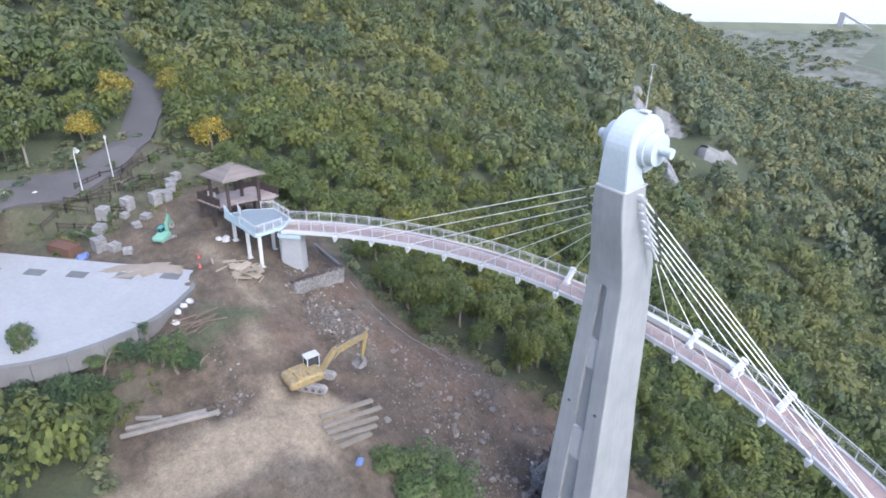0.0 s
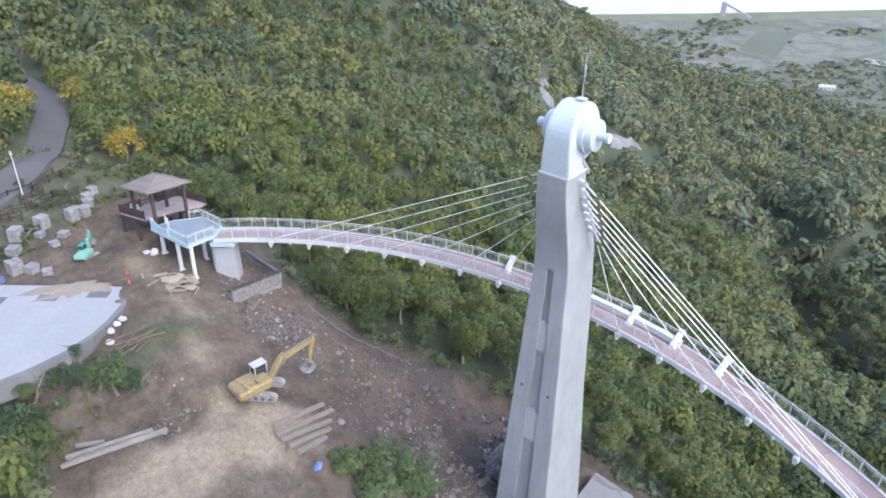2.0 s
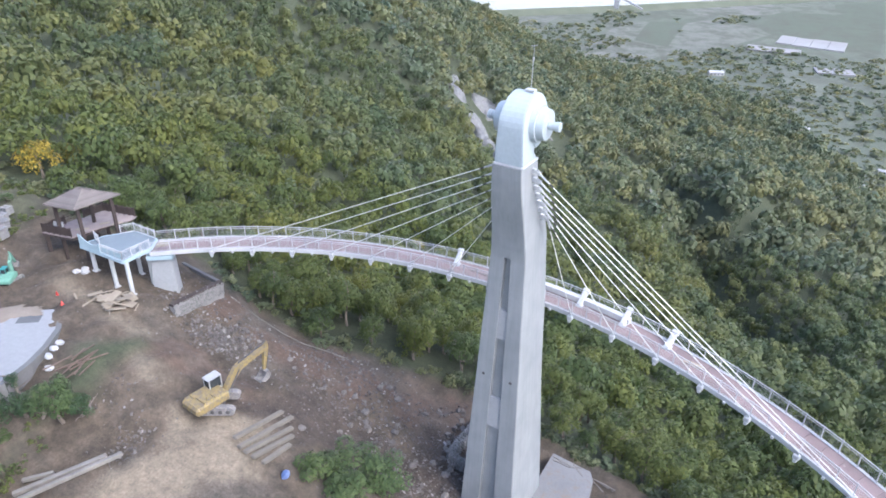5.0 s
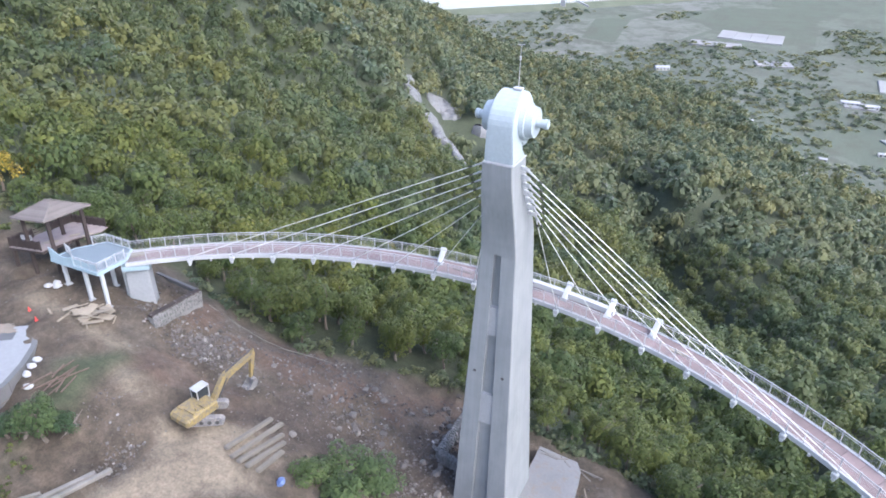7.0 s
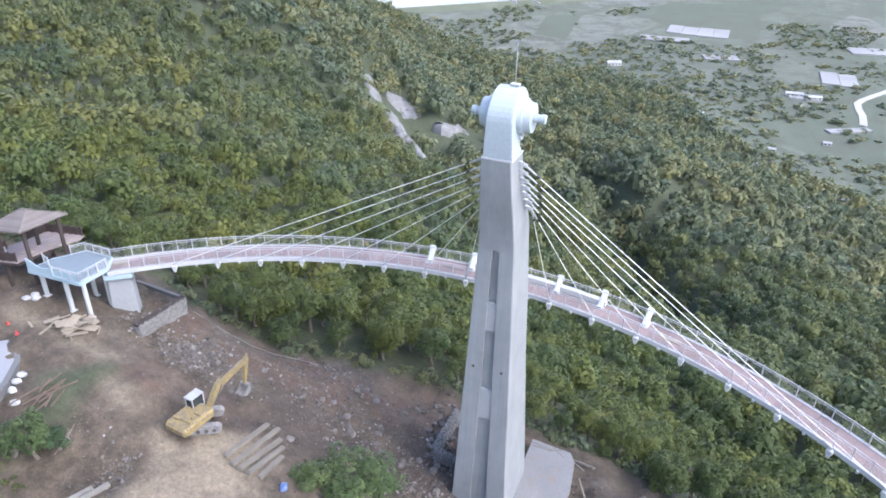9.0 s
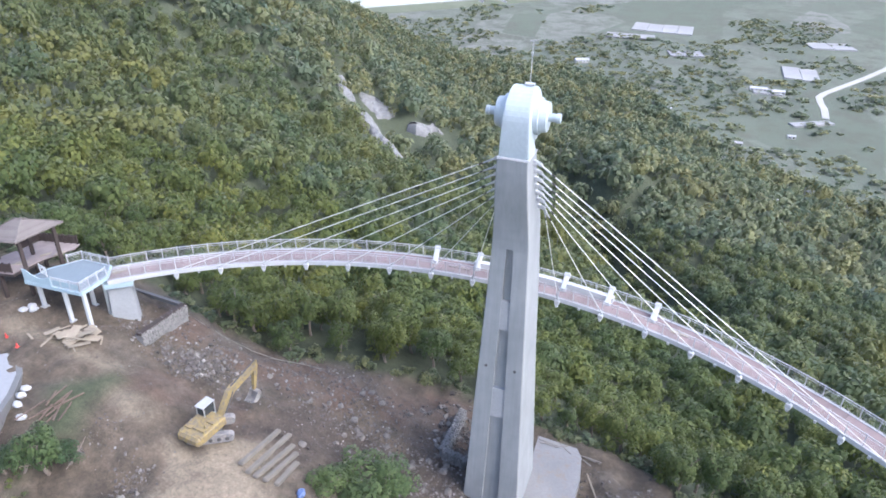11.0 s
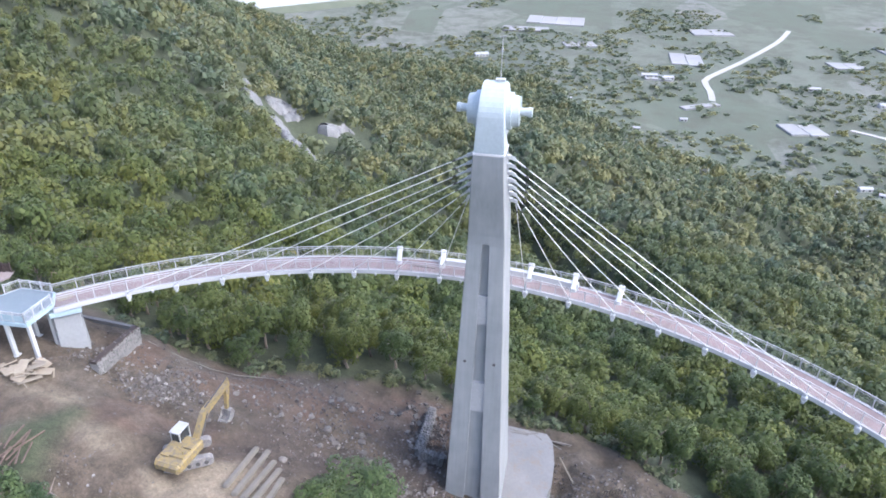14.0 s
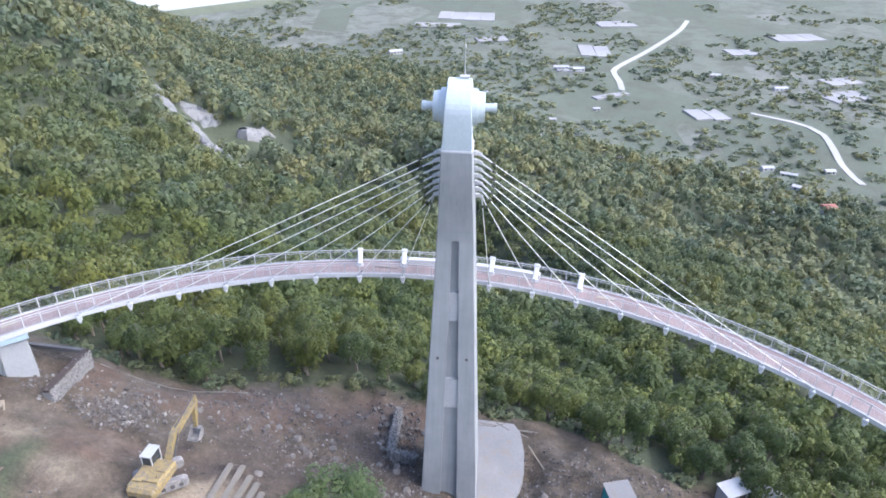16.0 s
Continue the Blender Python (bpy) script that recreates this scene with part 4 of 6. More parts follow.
# ---- gabion walls ----
def gabion(name, pts, height, thick, label, seed, coping=True):
    """A wire-basket wall of stacked stones along a run, on sloping ground."""
    rng = random.Random(seed)
    wall = holder(name, (0, 0, 0), 0, label, "gabion wall")
    for (ax, ay, az), (bx, by, bz) in zip(pts, pts[1:]):
        a, b = Vector((ax, ay, az)), Vector((bx, by, bz))
        d = (b - a)
        L = d.length
        rot = math.degrees(math.atan2(d.y, d.x))
        bm = bmesh.new()
        m = Matrix.Translation((a + b) / 2 - Vector((0, 0, height / 2 + 0.6))) @ Vector((d.x, d.y, d.z)).to_track_quat("X", "Z").to_matrix().to_4x4()
        add_box(bm, m, (L, thick * 0.8, height + 1.15))
        part("stone_core", bm, MAT["gabion"], wall)
        if coping:
            bm = bmesh.new()
            beam(bm, a + Vector((0, 0, 0.1)), b + Vector((0, 0, 0.1)), thick * 0.75, 0.24)
            part("coping", bm, MAT["dark_wood"], wall, "dark timber coping")
        n = int(L / 0.34)
        rows = int(height / 0.26)
        side = Vector((d.y, -d.x, 0)).normalized()
        cells = [(i, sg * thick * 0.42, -0.12 - j * 0.27) for i in range(n) for j in range(rows) for sg in (1, -1)]
        cells += [(i, off * thick, 0.05) for i in range(n) for off in (-0.28, 0.0, 0.28)]
        for i, out, dz in cells:
            ob = new("stone", GAB_MESH[rng.randrange(len(GAB_MESH))])
            ob.parent = wall
            p = a + d * ((i + 0.5 + rng.uniform(-0.2, 0.2)) / n) + side * out + Vector((0, 0, dz + rng.uniform(-0.04, 0.04)))
            ob.matrix_basis = Matrix.Translation(p) @ pose(0, 0, 0, rng.uniform(0, 360), rng.uniform(0, 360), rng.uniform(0, 360)) @ Matrix.Scale(rng.uniform(0.15, 0.22), 4)
    return wall


def rock_mesh(name, mat, seed, sub=1, rough=0.28):
    rng = random.Random(seed)
    bm = bmesh.new()
    bmesh.ops.create_icosphere(bm, subdivisions=sub, radius=1.0)
    for v in bm.verts:
        v.co *= 1 + rng.uniform(-rough, rough)
        v.co.z *= 0.75
    return mesh_of(name, bm, mat)


GAB_MESH = [rock_mesh("stone", MAT["gabion"], 40 + i) for i in range(6)]
gabion("gabion_wall", [(-34.4, -6.3, 15.6), (-34.7, 0.5, 14.9)], 1.5, 0.8, "grey stone gabion wall with a timber coping below the pier", 5)
bm = bmesh.new()
beam(bm, (-34.8, 0.4, 14.9), (-42.5, 1.9, 14.1), 0.35, 0.45)
tagged(part("retaining_kerb", bm, MAT["kerb"]), "long weathered retaining kerb beside the pier", "kerb")
gabion("gabion_wall", [(-3.8, 2.9, 1.9), (-6.4, 3.1, 2.2), (-6.4, 9.8, 2.1)], 1.5, 0.8, "grey stone gabion wall at the foot of the tower", 6, False)

# ---- yard ----
SLAB = [(-59.5, -28.3), (-41.8, -13.7), (-40.3, -14.3), (-38.6, -15.7), (-37.1, -17.9), (-36.0, -20.2), (-35.3, -22.8), (-35.2, -26.0), (-35.5, -29.1), (-36.3, -31.8), (-37.7, -34.7), (-51.1, -47.8), (-67.0, -36.1)]
slab = holder("paved_yard", (0, 0, 0), 0, kind="structure")
tagged(slab, "broad pale concrete yard slab with grey square insets", "pavement")
bm = bmesh.new()
prism(bm, SLAB, 15.0, 16.75)
part("slab", bm, MAT["white_slab"], slab)
bm = bmesh.new()
prev = None
for (x0, y0), (x1, y1) in zip(SLAB[1:11], SLAB[2:12]):
    beam(bm, (x0, y0, 15.8), (x1, y1, 15.8), 0.5, 2.0)
part("kerb", bm, MAT["kerb"], slab, "grey concrete edge kerb")
ux = Vector((SLAB[1][0] - SLAB[0][0], SLAB[1][1] - SLAB[0][1], 0)).normalized()
uy = Vector((ux.y, -ux.x, 0))
for x, y in ((-42.4, -16.2), (-45.6, -19.8), (-49.1, -23.5), (-52.5, -26.7), (-56.1, -30.2)):
    bm = bmesh.new()
    m = Matrix.Translation((x, y, 16.74)) @ pose(0, 0, 0, 0, 0, math.degrees(math.atan2(ux.y, ux.x)))
    add_box(bm, m, (2.1, 1.25, 0.04))
    part("grey_inset", bm, MAT["grey_inset"], slab)
# earth spilt over the slab in ragged smears
bm = bmesh.new()
for i, (x, y, lx, ly, rz) in enumerate(((-44.9, -16.9, 2.6, 1.1, 58), (-46.4, -18.0, 3.2, 0.8, 62), (-43.9, -15.8, 1.6, 1.0, 30), (-47.4, -19.8, 1.9, 0.5, 66), (-45.3, -19.0, 2.2, 0.5, 70))):
    m = pose(x, y, 16.755 + 0.006 * i, 0, 0, rz)
    ring = []
    for k in range(56):
        t = 2 * math.pi * k / 56
        q = 1 + 0.55 * noise.noise(Vector((math.cos(t) * 2.2, math.sin(t) * 2.2, i * 7.7))) + 0.3 * noise.noise(Vector((math.cos(t) * 7, math.sin(t) * 7, i * 3.1)))
        ring.append(m @ Vector((lx * q * math.cos(t), ly * q * math.sin(t), 0)))
    c0 = bm.verts.new(m @ Vector((0, 0, 0.09)))
    inner = [bm.verts.new(m @ ((m.inverted() @ p) * 0.7 + Vector((0, 0, 0.05)))) for p in ring]
    vs = [bm.verts.new(p) for p in ring]
    for k in range(56):
        bm.faces.new((vs[k], vs[(k + 1) % 56], inner[(k + 1) % 56], inner[k]))
        bm.faces.new((inner[k], inner[(k + 1) % 56], c0))
tagged(part("spilt_earth", bm, worn("spilt_tan_earth", (0.2, 0.168, 0.132), (0.25, 0.215, 0.172), 1, 0.95)), "tan earth spilt across the pale yard slab", "earth", kind="stuff")

# ---- machines ----
def track_unit(bm, length, width, height):
    n = 10
    pts = []
    r = height / 2
    for k in range(n + 1):
        t = math.pi / 2 + math.pi * k / n
        pts.append((-length / 2 + r + r * math.cos(t), r + r * math.sin(t)))
    for k in range(n + 1):
        t = -math.pi / 2 + math.pi * k / n
        pts.append((length / 2 - r + r * math.cos(t), r + r * math.sin(t)))
    a = [bm.verts.new((x, -width / 2, z)) for x, z in pts]
    b = [bm.verts.new((x, width / 2, z)) for x, z in pts]
    bm.faces.new(a)
    bm.faces.new(b[::-1])
    for i in range(len(pts)):
        j = (i + 1) % len(pts)
        bm.faces.new((a[i], b[i], b[j], a[j]))
    bmesh.ops.recalc_face_normals(bm, faces=bm.faces)
    L = length - height
    for k in range(int(L / 0.22)):
        x = -L / 2 + 0.22 * (k + 0.5)
        add_box(bm, Matrix.Translation((x, 0, height + 0.012)), (0.13, width * 1.02, 0.035))


def poly_bar(bm, pts, width, x0=0.0):
    """A flat-sided arm: outline in y and z, with a width along x."""
    a = [bm.verts.new((x0 - width / 2, y, z)) for y, z in pts]
    b = [bm.verts.new((x0 + width / 2, y, z)) for y, z in pts]
    bm.faces.new(a)
    bm.faces.new(b[::-1])
    for i in range(len(pts)):
        j = (i + 1) % len(pts)
        bm.faces.new((a[j], a[i], b[i], b[j]))
    bmesh.ops.recalc_face_normals(bm, faces=bm.faces)


def excavator(at, under, upper, k, paint, cab_paint, label, reach):
    """Tracked excavator; under and upper are the headings of tracks and house, in degrees."""
    ex = holder("excavator", at, 0, label, "excavator")
    U = pose(0, 0, 0, 0, 0, under)
    for sy in (-1.2, 1.2):
        bm = bmesh.new()
        track_unit(bm, 4.3 * k, 0.62 * k, 0.9 * k)
        bm.transform(U @ Matrix.Translation((0, sy * k, 0)))
        tr = part("track", bm, MAT["track"], ex)
        for q in range(5):
            bm = bmesh.new()
            c = U @ Vector(((-1.5 + 0.75 * q) * k, (sy + (0.32 if sy > 0 else -0.32)) * k, 0.42 * k))
            add_rod(bm, c - (U.to_3x3() @ Vector((0, 0.05, 0))), c + (U.to_3x3() @ Vector((0, 0.05, 0))), 0.2 * k, 0.2 * k, 10)
            part("roller", bm, MAT["dark"], tr)
    bm = bmesh.new()
    add_box(bm, U @ Matrix.Translation((0, 0, 0.62 * k)), (1.9 * k, 2.0 * k, 0.45 * k), 0.05)
    add_rod(bm, (0, 0, 0.8 * k), (0, 0, 1.08 * k), 0.75 * k, 0.75 * k, 20)
    part("undercarriage", bm, MAT["dark"], ex)
    H = pose(0, 0, 0, 0, 0, upper - 90) @ Matrix.Scale(k, 4)
    bm = bmesh.new()
    add_box(bm, Matrix.Translation((0, -0.9, 1.55)), (2.7, 3.4, 0.95), 0.12)
    bm.transform(H)
    part("house", bm, paint, ex)
    bm = bmesh.new()
    add_box(bm, Matrix.Translation((0, -2.55, 1.5)), (2.7, 0.8, 1.0), 0.25)
    bm.transform(H)
    part("counterweight", bm, worn("grey_counterweight", (0.3, 0.29, 0.3), (0.4, 0.39, 0.38), 1, 0.6) if k > 0.9 else paint, ex)
    bm = bmesh.new()
    for x, y, sx, sy in ((0.45, -1.4, 1.5, 1.1), (0.75, -0.3, 0.9, 0.9), (-0.7, -1.5, 0.8, 1.2)):
        add_box(bm, Matrix.Translation((x, y, 2.1)), (sx, sy, 0.2), 0.05)
    add_rod(bm, (0.9, -1.5, 2.15), (0.9, -1.5, 2.55), 0.07, 0.07, 8)
    bm.transform(H)
    part("engine_hood", bm, paint, ex)
    bm = bmesh.new()
    for x, y in ((-1.25, -0.2), (-0.35, -0.2), (-1.25, 1.15), (-0.35, 1.15)):
        add_box(bm, Matrix.Translation((x, y, 2.25)), (0.09, 0.09, 1.5))
    add_box(bm, Matrix.Translation((-0.8, 0.45, 1.62)), (1.0, 1.5, 0.3), 0.04)
    bm.transform(H)
    cab = part("cab", bm, cab_paint, ex)
    bm = bmesh.new()
    add_box(bm, Matrix.Translation((-0.8, 0.45, 3.05)), (1.08, 1.6, 0.12), 0.05)
    bm.transform(H)
    part("cab_roof", bm, cab_paint, cab, "pale cab roof")
    bm = bmesh.new()
    for x, y, sx, sy in ((-0.8, 1.16, 0.8, 0.02), (-1.25, 0.48, 0.02, 1.2), (-0.35, 0.48, 0.02, 1.2), (-0.8, -0.2, 0.8, 0.02)):
        add_box(bm, Matrix.Translation((x, y, 2.38)), (sx, sy, 1.15))
    bm.transform(H)
    part("cab_glass", bm, MAT["glass_dark"], cab)
    bm = bmesh.new()
    add_box(bm, Matrix.Translation((-0.8, 0.2, 2.0)), (0.5, 0.5, 0.5), 0.08)
    bm.transform(H)
    part("seat", bm, MAT["dark"], cab)
    (ky, kz), (ty, tz), (by, bz) = reach
    bm = bmesh.new()
    poly_bar(bm, [(0.75, 1.5), (1.25, 1.4), (ky + 0.25, kz - 0.35), (ty, tz - 0.16), (ty, tz + 0.16), (ky - 0.05, kz + 0.35), (ky - 0.55, kz + 0.15)], 0.5, 0.3)
    bm.transform(H)
    part("boom", bm, paint, ex)
    bm = bmesh.new()
    dy, dz = by - ty, bz - tz
    L = math.hypot(dy, dz)
    ny, nz = -dz / L, dy / L
    poly_bar(bm, [(ty - dy / L * 0.7 + ny * 0.12, tz - dz / L * 0.7 + nz * 0.12), (ty + ny * 0.32, tz + nz * 0.32), (by + ny * 0.13, bz + nz * 0.13), (by - ny * 0.13, bz - nz * 0.13), (ty - ny * 0.25, tz - nz * 0.25)], 0.34, 0.3)
    bm.transform(H)
    part("dipper_arm", bm, paint, ex)
    for nm, a, b, rr, x in (("boom_ram", (1.5, 1.55), (ky - 0.1, kz - 0.1), 0.09, 0.02), ("boom_ram", (1.5, 1.55), (ky - 0.1, kz - 0.1), 0.09, 0.62), ("arm_ram", (ky, kz + 0.38), (ty - dy / L * 0.7, tz - dz / L * 0.7), 0.08, 0.3), ("bucket_ram", (ty + dy * 0.3 + ny * 0.4, tz + dz * 0.3 + nz * 0.4), (by + ny * 0.35, bz + nz * 0.35), 0.07, 0.3)):
        bm = bmesh.new()
        add_rod(bm, (x, *a), (x, *b), rr, rr * 0.7, 8)
        bm.transform(H)
        part(nm, bm, MAT["dark"], ex)
    bm = bmesh.new()
    poly_bar(bm, [(by + 0.25, bz + 0.1), (by + 0.5, bz - 0.45), (by + 0.2, bz - 1.0), (by - 0.35, bz - 1.15), (by - 0.85, bz - 0.85), (by - 0.75, bz - 0.7), (by - 0.3, bz - 0.95), (by + 0.05, bz - 0.85), (by + 0.28, bz - 0.42), (by - 0.2, bz + 0.1)], 1.05, 0.3)
    poly_bar(bm, [(by + 0.25, bz + 0.1), (by + 0.45, bz - 0.45), (by + 0.2, bz - 0.95), (by - 0.3, bz - 1.05), (by - 0.75, bz - 0.75)], 0.05, -0.2)
    poly_bar(bm, [(by + 0.25, bz + 0.1), (by + 0.45, bz - 0.45), (by + 0.2, bz - 0.95), (by - 0.3, bz - 1.05), (by - 0.75, bz - 0.75)], 0.05, 0.8)
    for q in range(5):
        add_box(bm, Matrix.Translation((0.3 - 0.44 + 0.22 * q, by - 0.9, bz - 0.78)) @ pose(0, 0, 0, 35, 0, 0), (0.09, 0.25, 0.07))
    bm.transform(H)
    part("bucket", bm, MAT["track"], ex, "worn grey toothed bucket")
    return ex


excavator((-22.2, -12.1, gz(-22.2, -12.1) - 0.05), 33, 84, 0.9, MAT["yellow"], MAT["white_paint"], "dusty yellow tracked excavator with a white cab on dug earth", ((2.9, 3.3), (6.4, 3.7), (5.9, 1.0)))
excavator((-50.3, -13.3, gz(-50.3, -13.3)), 112, 128, 0.52, MAT["green"], MAT["teal"], "small pale green excavator parked at the yard edge", ((1.3, 3.9), (2.0, 5.3), (3.1, 3.0)))

# ---- loose things in the yard ----
rng = random.Random(77)


def paver_stack(x, y, w, h, rz):
    z = gz(x, y)
    st = holder("paver_stack", (x, y, z), rz, "stack of grey paving blocks on the ground by the yard", "paving stack", "stacks of paving blocks")
    w *= 0.86
    layers = max(2, int(h / 0.32))
    for k in range(layers):
        for i in range(2):
            for j in range(2):
                bm = bmesh.new()
                s = w / 2
                add_box(bm, pose((i - 0.5) * s + rng.uniform(-0.03, 0.03), (j - 0.5) * s + rng.uniform(-0.03, 0.03), 0.17 + k * 0.32, 0, 0, rng.uniform(-4, 4)), (s * 0.95, s * 0.95, 0.29), 0.03)
                part("paving_block", bm, MAT["paver"], st)


for x, y, w, h, rz in ((-59.0, -13.9, 1.5, 1.6, 20), (-58.5, -17.0, 1.5, 1.8, 35), (-57.6, -11.0, 1.4, 1.6, 10), (-57.4, -9.7, 1.4, 1.4, 15), (-56.0, -13.0, 1.3, 0.9, 30), (-56.9, -18.2, 1.5, 1.1, 40), (-53.7, -19.5, 1.6, 1.6, 5), (-52.5, -18.3, 1.4, 1.1, 15), (-50.9, -17.4, 1.2, 0.7, 60), (-60.9, -7.5, 1.3, 1.2, 5), (-59.6, -8.1, 1.3, 1.2, 70), (-54.4, -14.8, 1.1, 0.8, 0), (-59.1, -9.9, 1.3, 1.2, 33), (-61.7, -6.4, 1.2, 1, 12), (-57.7, -14.9, 1.1, 0.7, 25)):
    paver_stack(x, y, w, h, rz)

bin_ = holder("rusty_container", (-56.0, -22.6, gz(-56.0, -22.6)), 25, "low rusty brown steel container on the ground", "container")
for x, y, sx, sy in ((0, -0.85, 3.2, 0.08), (0, 0.85, 3.2, 0.08), (-1.6, 0, 0.08, 1.62), (1.6, 0, 0.08, 1.62)):
    bm = bmesh.new()
    add_box(bm, Matrix.Translation((x, y, 0.5)), (sx, sy, 1.0), 0.01)
    part("side_plate", bm, MAT["rust"], bin_)
bm = bmesh.new()
add_box(bm, Matrix.Translation((0, 0, 0.86)), (3.1, 1.65, 0.06))
part("fill", bm, MAT["rust"], bin_)


def lump(name, at, size, mat, label, cat, group="", seed=1, sub=2):
    rr = random.Random(seed)
    bm = bmesh.new()
    bmesh.ops.create_icosphere(bm, subdivisions=sub, radius=1.0)
    for v in bm.verts:
        n = noise.noise(v.co * 1.7 + Vector((seed * 3.1, 0, 0)))
        v.co *= 1 + 0.35 * n + rr.uniform(-0.06, 0.06)
        v.co = Vector((v.co.x * size[0], v.co.y * size[1], max(v.co.z, -0.3) * size[2]))
    ob = part(name, bm, mat, smooth=sub > 2)
    ob.matrix_world = pose(*at, 0, 0, rr.uniform(0, 180))
    return tagged(ob, label, cat, group)


lump("tarpaulin", (-53.1, -21.6, gz(-53.1, -21.6) + 0.15), (0.9, 0.6, 0.5), MAT["tarp"], "crumpled blue tarpaulin on the ground", "tarpaulin", seed=3)
lump("tarpaulin", (-12.6, -13.8, gz(-12.6, -13.8) + 0.2), (0.5, 0.38, 0.35), MAT["tarp"], "crumpled blue tarpaulin beside a bush", "tarpaulin", seed=4)
for i, (x, y) in enumerate(((-36.4, -17.6), (-35.8, -18.5), (-36.7, -16.8), (-34.6, -19.3), (-67.7, -24.8), (-66.4, -22.0), (-44.9, -8.4), (-45.3, -8.1), (-44.5, -8.6), (-45.4, -8.9))):
    lump("debris_bag", (x, y, gz(x, y) + 0.2), (0.45, 0.34, 0.28), MAT["bag"], "dirty white bag of debris on the ground", "bag", "bags of debris", 20 + i)


def board(x, y, z, ln, w, th, rx, ry, rz, mat, label, group, name="timber_board"):
    bm = bmesh.new()
    add_box(bm, Matrix(), (ln, w, th), 0.008)
    ob = part(name, bm, mat)
    ob.matrix_world = pose(x, y, z, rx, ry, rz)
    return tagged(ob, label, "board", group)


for i in range(46):
    x, y = -38.7 + rng.gauss(0, 1.1), -9.6 + rng.gauss(0, 1.1)
    big = rng.random() < 0.35
    board(x, y, gz(x, y) + 0.08 + rng.uniform(0, 0.5), rng.uniform(0.9, 2.0), rng.uniform(0.5, 0.9) if big else rng.uniform(0.12, 0.25), 0.04, rng.uniform(-14, 14), rng.uniform(-14, 14), rng.uniform(0, 180), MAT["plank"], "pale formwork board in a heap below the platform", "formwork boards")
for i in range(14):
    x, y = -33.1 + rng.gauss(0, 0.6), -17.4 + rng.gauss(0, 0.7)
    board(x, y, gz(x, y) + 0.1 + rng.uniform(0, 0.4), rng.uniform(1.6, 2.8), 0.12, 0.1, rng.uniform(-8, 8), rng.uniform(-8, 8), 100 + rng.uniform(-25, 25), MAT["batten"], "brown timber batten in a pile beside the yard", "battens beside the yard")
# long beams lying beside the track
for a, b, w in (((-28.5, -27.4, 0), (-24.5, -21.6, 0), 0.42), ((-27.6, -28.2, 0), (-23.6, -20.8, 0), 0.36), ((-29.0, -26.3, 0), (-27.3, -24.6, 0), 0.3)):
    a, b = Vector(a), Vector(b)
    a.z, b.z = gz(a.x, a.y) + 0.35, gz(b.x, b.y) + 0.35
    up = max(gz(*(a + (b - a) * (k / 6)).xy) + 0.22 - (a.z + (b.z - a.z) * k / 6) for k in range(7))
    a.z, b.z = a.z + max(up, 0), b.z + max(up, 0)
    bm = bmesh.new()
    beam(bm, a, b, w, 0.36)
    bmesh.ops.bevel(bm, geom=bm.edges[:], offset=0.04, segments=1, affect="EDGES")
    tagged(part("timber_beam", bm, MAT["old_wood"]), "long weathered grey beam lying on dug earth", "beam", "beams beside the track")
# fan of sleepers pressed into the earth of the track
SLEEPERS = [(-17.9, -14.2, -18.3, -8.0), (-17.0, -14.6, -17.4, -7.7), (-16.2, -14.7, -16.3, -8.9), (-15.3, -14.7, -15.4, -9.8), (-14.5, -14.4, -14.6, -11.0)]
for x0, y0, x1, y1 in SLEEPERS:
    p, q = Vector((x0, y0, 0)), Vector((x1, y1, 0))
    p.z, q.z = gz(p.x, p.y) + 0.08, gz(q.x, q.y) + 0.12
    up = max(gz(*(p + (q - p) * (k / 6)).xy) - 0.02 - (p.z + (q.z - p.z) * k / 6) for k in range(7))
    p.z, q.z = p.z + max(up, 0), q.z + max(up, 0)
    bm = bmesh.new()
    beam(bm, p, q, 0.5, 0.34)
    bmesh.ops.bevel(bm, geom=bm.edges[:], offset=0.08, segments=2, affect="EDGES")
    tagged(part("sleeper", bm, MAT["dusty"]), "dusty tan timber sleeper half sunk in the track", "sleeper", "sleepers in the track")
# red cones by the yard
for x, y in ((-44.1, -12.2), (-41.4, -13.3)):
    bm = bmesh.new()
    z = gz(x, y)
    add_rod(bm, (x, y, z + 0.03), (x, y, z + 0.5), 0.13, 0.03, 12)
    add_box(bm, Matrix.Translation((x, y, z + 0.03)), (0.32, 0.32, 0.06), 0.01)
    tagged(part("traffic_cone", bm, MAT["red"]), "small red plastic cone on the ground", "cone", "red cones")

# pad and works at the tower foot
bm = bmesh.new()
prism(bm, [(2.4, -1.7), (6.0, -1.3), (7.0, 0.5), (7.6, 3.2), (7.7, 6.2), (7.3, 9.2), (6.6, 10.4), (2.2, 10.8)], -3.0, 0.2)
tagged(part("concrete_pad", bm, MAT["pad"]), "dusty grey concrete pad beside the tower foot", "pavement", kind="structure")
for i in range(16):
    x, y = 5.5 + rng.uniform(-2.5, 3.4), 10.3 + rng.uniform(-0.6, 0.8)
    board(x, y, max(gz(x, y), 0.1 if y < 10.2 and x < 9 else -9) + 0.12, rng.uniform(1.0, 2.6), 0.14, 0.07, 0, rng.uniform(-6, 6), rng.uniform(-40, 25), MAT["old_wood"], "weathered board lying at the pad edge", "boards at the pad")
board(9.2, 5.8, gz(9.2, 5.8) + 0.5, 4.2, 0.14, 0.12, 0, 6, -62, MAT["plank"], "pale timber prop leaning beside the pad", "boards at the pad")
